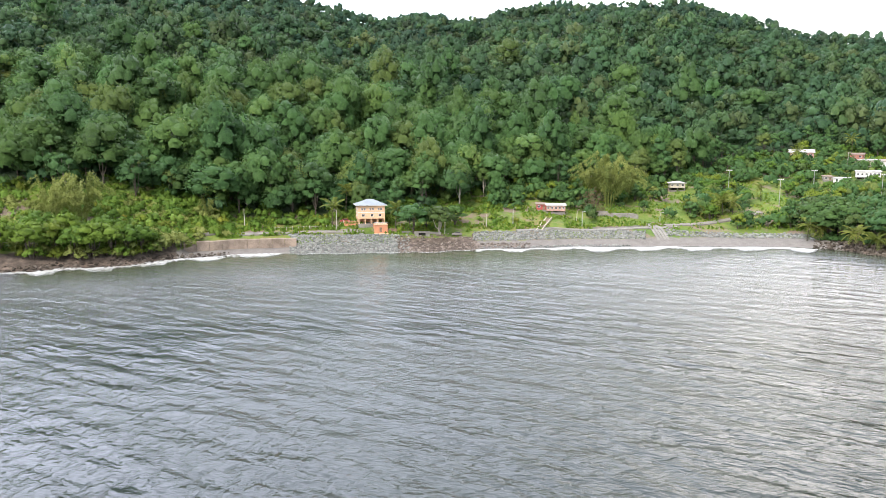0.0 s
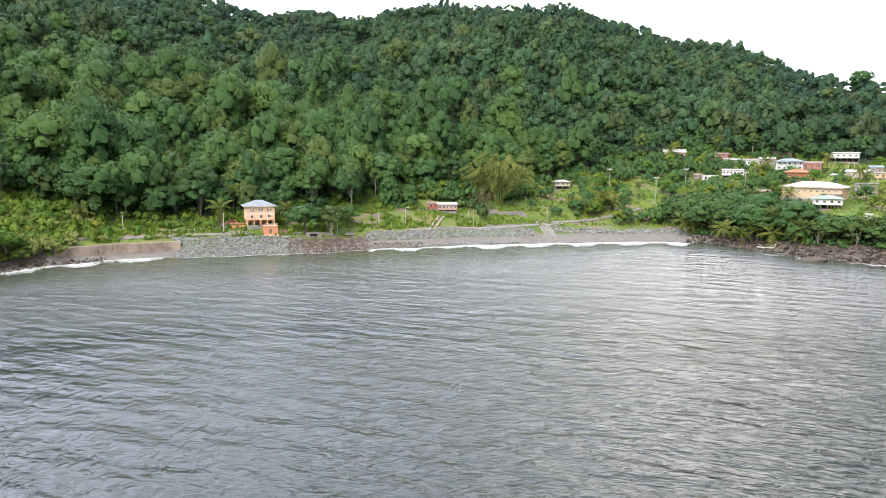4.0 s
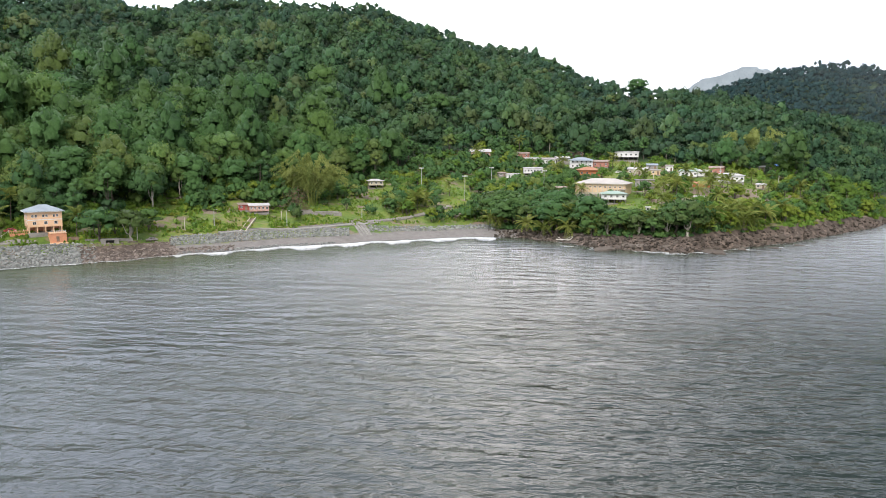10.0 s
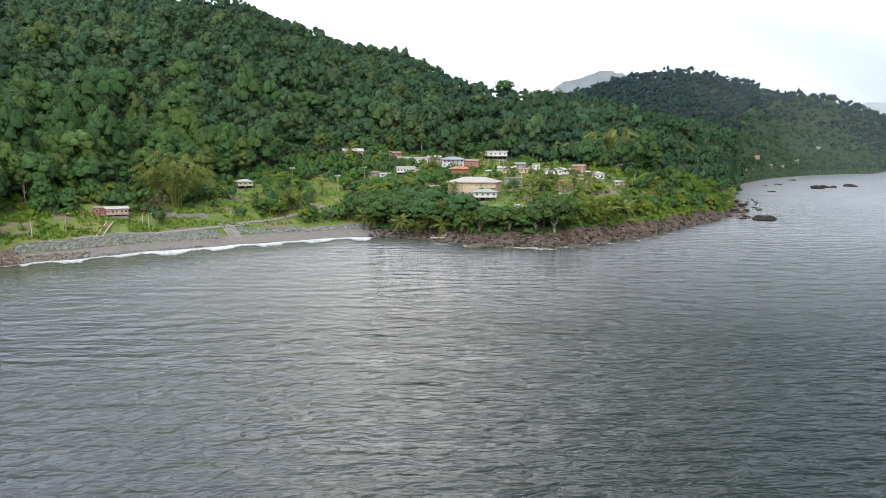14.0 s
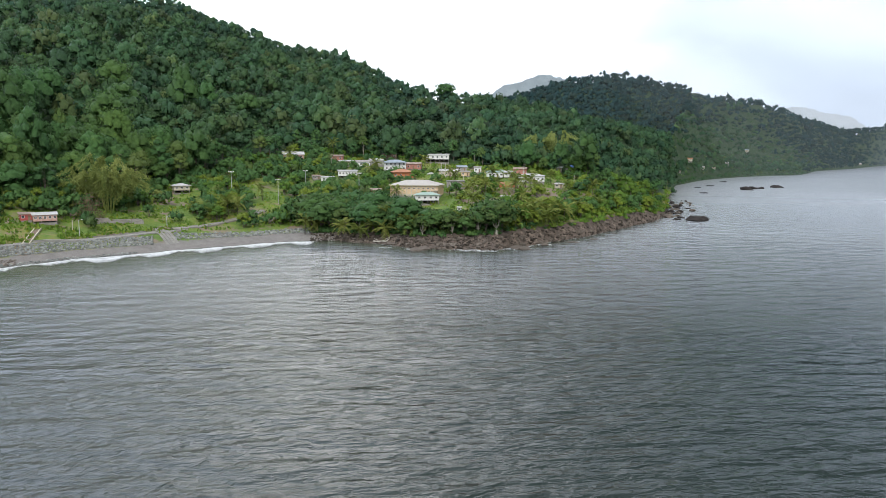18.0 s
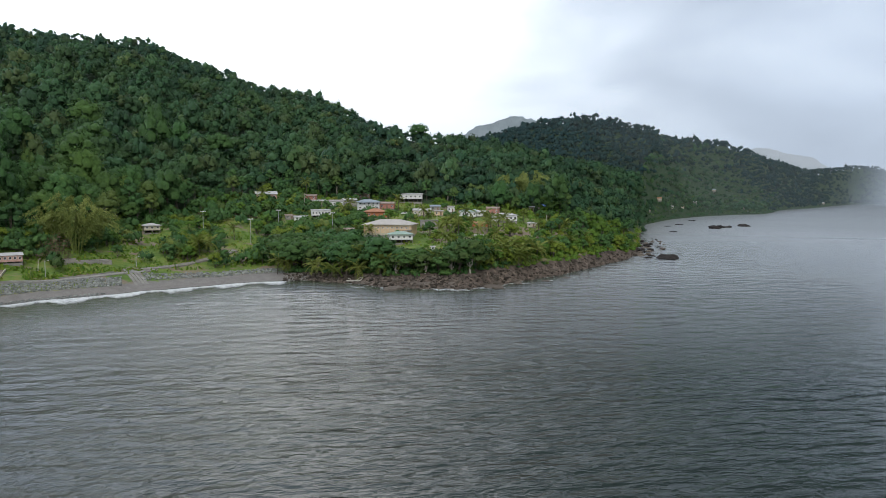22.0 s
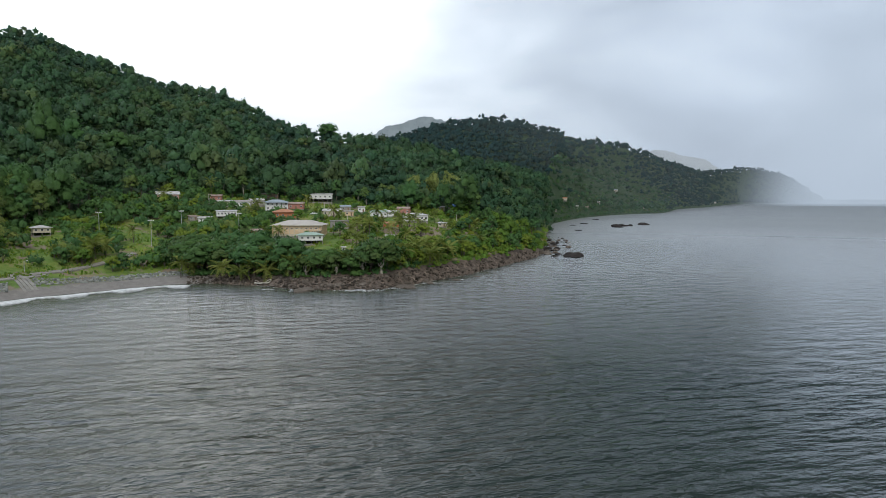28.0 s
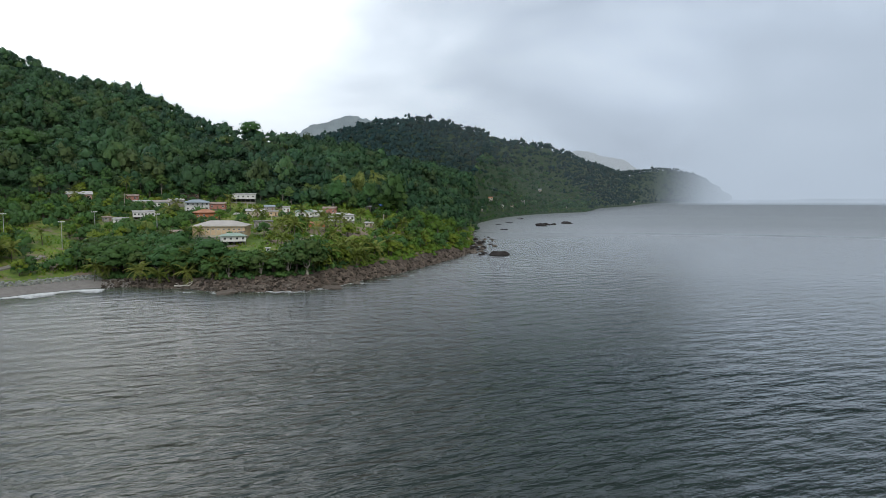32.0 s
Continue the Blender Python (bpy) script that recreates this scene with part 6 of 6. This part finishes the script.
def planted():
    rng = np.random.default_rng(77)
    g = "shore trees"
    # shore trees at the western end of the bay
    for a, d, s in ((-69.0, 14, 1.0), (-67.8, 11, 0.95), (-66.6, 10, 1.05), (-65.4, 10, 1.0), (-64.3, 11, 0.95), (-63.4, 12, 0.85), (-68.3, 20, 1.0), (-65.9, 19, 0.95), (-70.6, 13, 1.05), (-72.5, 14, 1.0), (-62.6, 13, 0.6), (-70, 24, 1.0), (-74.5, 15, 1)):
        put_tree(SHORE_TREE[rng.integers(3)], "almond_tree", a, float(shore_at(a)) + d - 3, s * 1.45, "spreading sea almond tree with bare trunks above the brown shore", "tree", g, BARK_PALE if rng.random() < 0.3 else BARK, rng.uniform(0, 6))
    for a, d, s in ((-62.2, 9, 1.3), (-61.4, 9, 1.4), (-60.6, 9, 1.3), (-59.9, 10, 1.1), (-61.0, 12, 1.3), (-62.9, 9, 1.0), (-59.2, 13, 0.9)):
        put_tree(BUSH[3], "bush", a, float(shore_at(a)) + d, s * 1.5, "yellow-green bush on the shore bank", "bush", "bank bushes", None, rng.uniform(0, 6))
    # bay trees by the culvert
    put_tree(ALMOND[1], "almond_tree", -42.5, 303, 1.6, "dark spreading tree over the grey rubble shore", "tree", g, BARK, 1)
    put_tree(ALMOND[2], "almond_tree", -41.4, 309, 1.2, "dark spreading tree beside the culvert bridge", "tree", g, BARK, 2)
    put_tree(ALMOND[0], "almond_tree", -40.3, 304, 1.55, "leaning tree with a thick pale trunk by the culvert", "tree", g, BARK_PALE, 3)
    for i in range(26):
        a = -71 + i * 0.37 + rng.uniform(-0.2, 0.2)
        put_tree(BUSH[(0, 3, 2, 3, 3)[i % 5]], "bush", a, float(shore_at(a)) + rng.uniform(5, 12), rng.uniform(1.1, 1.9), "thick bush under the shore trees", "bush", "bank bushes", None, rng.uniform(0, 6))
    put_tree(ALMOND[3], "almond_tree", -39.1, 316, 1.2, "spreading green tree behind the shore path", "tree", g, BARK, 4)
    # dense belt on the headland
    for i in range(80):
        a = -12.6 + i * 0.2 + rng.uniform(-0.2, 0.2)
        r0 = float(shore_at(a))
        d = rng.uniform(11, 32)
        put_tree(ALMOND[rng.integers(4)], "almond_tree", a, r0 + d - 1, rng.uniform(1.45, 1.95) * (0.66 if -4.5 < a < 1.5 else 1) * (0.75 if d > 20 and a > -6.5 else 1), "dense green sea almond tree on the headland", "tree", "headland trees", BARK, rng.uniform(0, 6))
    for i in range(62):
        a = 2.6 + i * 0.21 + rng.uniform(-0.2, 0.2)
        r0 = float(shore_at(a))
        k = ROUND[(0, 2, 2, 1, 0)[rng.integers(5)]]
        put_tree(k, "coastal_tree", a, r0 + rng.uniform(12, 36), rng.uniform(0.85, 1.4), "leafy green tree on the headland slope", "tree", "headland trees", BARK, rng.uniform(0, 6))
    for i in range(34):
        a = 8.5 + rng.random() * 7.4
        r0 = float(shore_at(a))
        pick = rng.integers(8)
        k = (ROUND + TALL)[pick]
        put_tree(k, "coastal_tree", a, r0 + rng.uniform(28, 95), rng.uniform(0.8, 1.15) * (1 if pick < 4 else 0.62), "leafy tree on the rise of the headland", "tree", "headland trees", BARK, rng.uniform(0, 6))
    for a, d, s, k in ((11.6, 34, 0.85, 0), (12.6, 30, 0.9, 1), (13.4, 42, 1.0, 2), (14.2, 34, 0.9, 0), (14.9, 26, 0.72, 1), (13.0, 66, 1.0, 0), (14.4, 70, 0.95, 2), (15.5, 22, 0.5, 2), (12.0, 84, 0.95, 1)):
        put_tree(BRIGHT_TALL[k], "coastal_tree", a, float(shore_at(a)) + d, s, "tall bright green tree near the tip of the headland", "tree", "headland trees", BARK_PALE, rng.uniform(0, 6))
    put_tree(ALMOND[1], "crest_tree", -1.25, 676, 2.3, "dark spreading tree standing above the crest of the ridge", "tree", "", BARK, 1.0)
    put_tree(ROUND[0], "tree", -19.6, 395, 1.15, "bright lime-green tree above the track", "tree", "", BARK, 0)
    put_tree(ROUND[2], "tree", 1.9, 405, 1.25, "bright green tree in front of the white houses", "tree", "", BARK, 0)
    put_tree(ROUND[0], "tree", 2.6, 402, 1.0, "bright green tree among the houses", "tree", "", BARK, 2)
    put_tree(ROUND[1], "tree", -2.98, 385.5, 0.8, "round clipped dark green tree in front of the hall", "tree", "", BARK, 2)


planted()
HOMES = [(-31.2, 346, 2.2), (-32.75, 349, 1.2), (-21.78, 416, 1.4), (-13.35, 489, 1.2), (-9.96, 490, 0.9), (-9.2, 478, 1.0), (-7.9, 479, 1.0), (-6.85, 486, 0.9), (-5.84, 513, 1.0), (-5.35, 471, 1.3), (-3.8, 476, 1.0), (-4.75, 448, 1.3),
         (-9.12, 446, 1.2), (-10.9, 438, 1.0), (-6.85, 400, 0.8), (-2.75, 377, 1.5), (-1.88, 506, 1.4), (-0.8, 458, 1.3), (-0.44, 418, 1.1), (1.34, 471, 0.6), (3.0, 454, 1.4), (4.75, 463, 0.9), (5.64, 438, 1.4), (3.7, 418, 1.0), (3.61, 383, 0.6),
         (7.9, 431, 0.6), (8.8, 490, 0.8), (7.75, 480, 0.6), (-3.55, 396, 2.6), (-26.2, 353, 2.1), (-5.26, 382, 1.2), (-46.2, 312, 2.2), (-2.45, 461, 0.6), (-15.3, 398, 1.6)]


def clear_of_homes(a, r, size):
    """Keeps the views of the houses and their ground free."""
    for ha, hr, hw in HOMES:
        if abs(a - ha) < hw * 0.72 + 0.6 * math.degrees(size / r) and r < hr + 8 and r > hr - (17 if hr < 380 or hw > 1.35 else 9) - size:
            return False
    return True


def village_green():
    rng = np.random.default_rng(31)
    n, kept, rest = 0, 0, []
    for i in range(11000):
        a, u = rng.uniform(-36, 14), rng.random()
        r0, rf = float(shore_at(a)) + 26, float(lift(FOOT, 1, a, 0.8)) + 6
        r = r0 + (rf - r0) * u
        open_ = a < -21
        if -23.5 < a < -15.5 and abs(r - np.interp(a, (-22.5, -20.2, -18.5, -16.6, -15.8), (346, 354, 364, 377, 384)) + 4) < 9:
            continue
        if ((open_ and u < (0.5 if a > -38 else 0.25)) or (-16.8 < a < -14.2 and 0.2 < u < 0.62)) and rng.random() < 0.93:
            continue
        if 2.8 < a < 7.6 and 396 < r < 432 and rng.random() < 0.8:
            continue
        if a > -4.8 and 0.15 < u < 0.85 and rng.random() < 0.62:
            continue
        big = rng.random() < (0.35 if open_ else 0.65 if a < -4.8 else 0.4)
        k = ROUND[rng.integers(4)] if big else BUSH[rng.integers(5)]
        s = rng.uniform(0.7, 1.3) if big else rng.uniform(0.7, 1.6)
        if not clear_of_homes(a, r, 3.2 * s if big else 2.0 * s):
            continue
        if n > 1500:
            break
        if not big and rng.random() < 0.35:
            continue
        if big and kept > 270 or not big and n - kept > 240:
            rest.append((a, r))
            n += 1
            continue
        kept += big
        put_tree(k, "garden_tree" if big else "bush", a, r, s, "leafy green garden tree between the village houses" if big else "green bush on the grassy slope",
                 "tree" if big else "bush", "garden trees" if big else "slope bushes", BARK, rng.uniform(0, 6.28))
        n += 1
    rest = np.array(rest)
    sunny = rest[:, 0] > -4
    build_forest("garden_thicket", rest[~sunny], SCRUB_KITS, (2.2, 5.0), LEAF, 32, "mixed green thicket of fruit trees and shrubs between the gardens", 0.1)
    build_forest("garden_shrubs", rest[sunny], SCRUB_KITS, (1.4, 3.4), LEAF_BRIGHT, 33, "bright green shrubs between the headland gardens", 0.0)


village_green()


def edge_of_woods():
    """The tall front row of the forest, tree by tree, with scrub at its foot."""
    rng = np.random.default_rng(41)
    a = -71.0
    while a < 14:
        rf = float(lift(FOOT, 1, a, 0.8)) + 7 * math.sin(a * 2.3) + 4 * math.sin(a * 5.9 + 2)
        for back in (5, 15):
            aa, r = a + rng.uniform(-0.5, 0.5), rf + back + rng.uniform(-4, 4)
            s = rng.uniform(0.7, 1.25) if a < -20 else rng.uniform(0.55, 0.9)
            if clear_of_homes(aa, r, 4 * s):
                put_tree(TALL[rng.integers(8)], "forest_tree", aa, r, s, "tall rainforest tree at the edge of the woods", "tree", "woods edge trees",
                         BARK_PALE if rng.random() < 0.45 else BARK, rng.uniform(0, 6.28))
        a += math.degrees(7.5 / rf)
    spots_ = []
    for a in np.arange(-78, 15, 0.32):
        rf = float(lift(FOOT, 1, a, 0.8)) + 7 * math.sin(a * 2.3) + 4 * math.sin(a * 5.9 + 2)
        for back in (-6, -1, 5):
            spots_.append((a + rng.uniform(-0.3, 0.3), rf + back + rng.uniform(-2.5, 2.5)))
    spots_ = [p for p in spots_ if clear_of_homes(p[0], p[1], 2.5)]
    build_forest("undergrowth", np.array(spots_), SCRUB_KITS, (1.8, 3.6), LEAF_BRIGHT, 42, "bright green scrub along the foot of the woods", 0.0)


edge_of_woods()


def western_thicket():
    """Yellow-green shrubs on the slope behind the western shore."""
    rng = np.random.default_rng(63)
    a = rng.uniform(-74, -57, 620)
    d = rng.uniform(15, 62, 620)
    pts = np.stack([a, shore_at(a) + d], -1)
    pale = waves2(a * 6, d, 8, 1.7) > 0.25
    build_forest("western_thicket", pts[~pale], SCRUB_KITS, (1.6, 3.8), LEAF_BRIGHT, 64, "yellow-green shrubs and vines on the slope behind the shore trees", 0.0)
    build_forest("pale_thicket", pts[pale], SCRUB_KITS, (1.4, 3.2), LEAF_BAMBOO, 67, "pale yellow shrubs and cane on the slope behind the shore", 0.0)


western_thicket()


def bank_shrubs():
    """Bushes and weeds on the mound beside the bungalow."""
    rng = np.random.default_rng(65)
    a = rng.uniform(-39.5, -32.8, 230)
    d = 22 + 40 * rng.random(230) ** 0.5
    keep = (waves2(a * 5, d, 9, 0.5) > 0.0) & (a < -32.9 + 0 * d)
    pts = np.stack([a, shore_at(a) + d], -1)[keep]
    build_forest("bank_shrubs", pts, SCRUB_KITS, (0.9, 2.6), LEAF_BRIGHT, 66, "bright green bushes and weeds on the grassy mound", 0.0)


bank_shrubs()


def headland_scrub():
    rng = np.random.default_rng(61)
    a = rng.uniform(-11.5, 16.2, 420)
    pts = np.stack([a, shore_at(a) + rng.uniform(10, 26, 420)], -1)
    tip = np.stack([rng.uniform(13.0, 16.3, 150), rng.uniform(470, 640, 150)], -1)
    tip = tip[tip[:, 1] > shore_at(tip[:, 0]) + 10]
    pts = np.concatenate([pts, tip])
    sunny = pts[:, 0] + rng.normal(size=len(pts)) * 1.5 > 6
    build_forest("headland_vines", pts[sunny], SCRUB_KITS, (1.6, 3.6), LEAF_BRIGHT, 63, "bright green vines and shrubs on the headland slope", 0.0)
    build_forest("headland_scrub", pts[~sunny], SCRUB_KITS, (1.5, 3.4), LEAF, 62, "green scrub and vines hanging over the headland rocks", 0.0)


headland_scrub()


def tall_grass():
    """Uneven tufts on the open banks and slopes."""
    rng = np.random.default_rng(51)
    n = 26000
    a = rng.uniform(-66, 14, n)
    u = rng.random(n) ** 1.3
    r0, rf = shore_at(a) + lift(BANK, 1, a, 0.6) + 1.5, lift(FOOT, 1, a, 0.8)
    r = r0 + (rf - r0) * u
    thick = waves2(r * np.sin(np.radians(a)), r * np.cos(np.radians(a)), 9, 3.0) > -0.15
    a, r = a[thick], r[thick]
    n = len(a)
    p = np.stack([r * np.sin(np.radians(a)), r * np.cos(np.radians(a)), land(a, r) - 0.05], -1)
    t = rng.uniform(0, 6.28, n)
    sd = np.stack([np.cos(t), np.sin(t), 0 * t], -1)
    h = rng.uniform(0.35, 1.1, (n, 1))
    w = rng.uniform(0.35, 0.8, (n, 1))
    up = np.array([0, 0, 1.0]) + rng.normal(size=(n, 3)) * 0.35
    v = np.stack([p - sd * w, p + sd * w, p + sd * w * 0.5 + up * h, p - sd * w * 0.6 + up * h * 0.9], 1).reshape(-1, 3)
    ob = mesh_object("tall_grass", v, np.arange(n * 4).reshape(-1, 4), LEAF_BRIGHT, False, tint=rng.uniform(0.1, 1.25, n))
    tagged(ob, "tufts of tall green and yellow grass on the slopes", "grass", kind="stuff")


tall_grass()

# ---------------------------------------------------------------- landmark tree, far hills and rain
put_tree(TALL[4], "ridge_tree", -0.97, 676, 0.85, "broad dark tree standing above the ridge", "tree", "", BARK, 1.0)


def far_hill(name, stops, r, label, seed, mat):
    aa = np.arange(stops[0][0], stops[-1][0] + 0.01, 0.04)
    e = np.interp(aa, [s[0] for s in stops], [s[1] for s in stops])
    rng = np.random.default_rng(seed)
    bump = sum(np.interp(aa, np.arange(aa[0], aa[-1] + w, w), rng.random(len(np.arange(aa[0], aa[-1] + w, w))) * h) for w, h in ((0.9, 12), (0.31, 9), (0.12, 8)))
    rows = []
    for k, back in ((0.0, 0), (0.35, 120), (0.7, 230), (1.0, 330), (0.6, 520), (0.0, 700)):
        rr = r + back
        z = np.maximum((EYE + (r + 330) * e) * k + bump * (k > 0.2) - 8, -8)
        rows.append(np.stack([rr * np.sin(np.radians(aa)), rr * np.cos(np.radians(aa)), z], -1))
    return tagged(mesh_object(name, np.concatenate(rows), grid_faces(6, len(aa)), mat, True), label, "backdrop", kind="structure")


far_hill("backdrop_hill", [(0.5, 0.05), (2.7, 0.088), (4.2, 0.098), (6.0, 0.107), (6.9, 0.108), (8.2, 0.103), (9.5, 0.092), (12, 0.07)], 3700, "pale blue-grey glowing backdrop hill with haze in its colour", 1, HAZED_HILL)
far_hill("backdrop_hill", [(21, 0.03), (23.5, 0.058), (25, 0.058), (26.5, 0.053), (28.2, 0.046), (30, 0.02)], 4100, "pale grey glowing backdrop ridge with rain haze in its colour", 2, RAIN_HAZED_HILL)


def rain_haze_veil(r, a0, a1, full, label, mat=VEIL):
    """A curved sheet standing for rain and haze over the sea, thin at its edge."""
    aa = np.arange(a0, 75, 0.5)
    zz = np.array([-2, 40, 90, 180, 320, 560, 900.0])
    k = np.clip((aa - a0) / (a1 - a0), 0, 1)
    k = k * k * (3 - 2 * k) * full
    rows, tint = [], []
    for z in zz:
        lean = aa + 0.004 * z
        rows.append(np.stack([r * np.sin(np.radians(lean)), r * np.cos(np.radians(lean)), 0 * aa + z], -1))
        tint.append(k * np.interp(z, [0, 60, 300, 900], [1.0, 1.0, 0.8, 0.0]))
    ob = mesh_object("rain_curtain", np.concatenate(rows), grid_faces(len(zz), len(aa)), mat, True, tint=np.concatenate(tint), points=True)
    return tagged(ob, label, "backdrop", kind="structure")


# two faint sheets added to give the far hill its haze
rain_haze_veil(1210, 1.0, 19, 0.024, "thin pale sheet added as haze before the far hill", HAZE_SHEET)
rain_haze_veil(1440, 1.0, 19, 0.03, "thin pale sheet added as haze over the far hill", HAZE_SHEET)
rain_haze_veil(2950, 28.5, 37, 0.55, "pale glowing sheet for the rain over the far headland")
rain_haze_veil(3500, 29.5, 36, 0.85, "grey glowing sheet for the rain over the open sea")
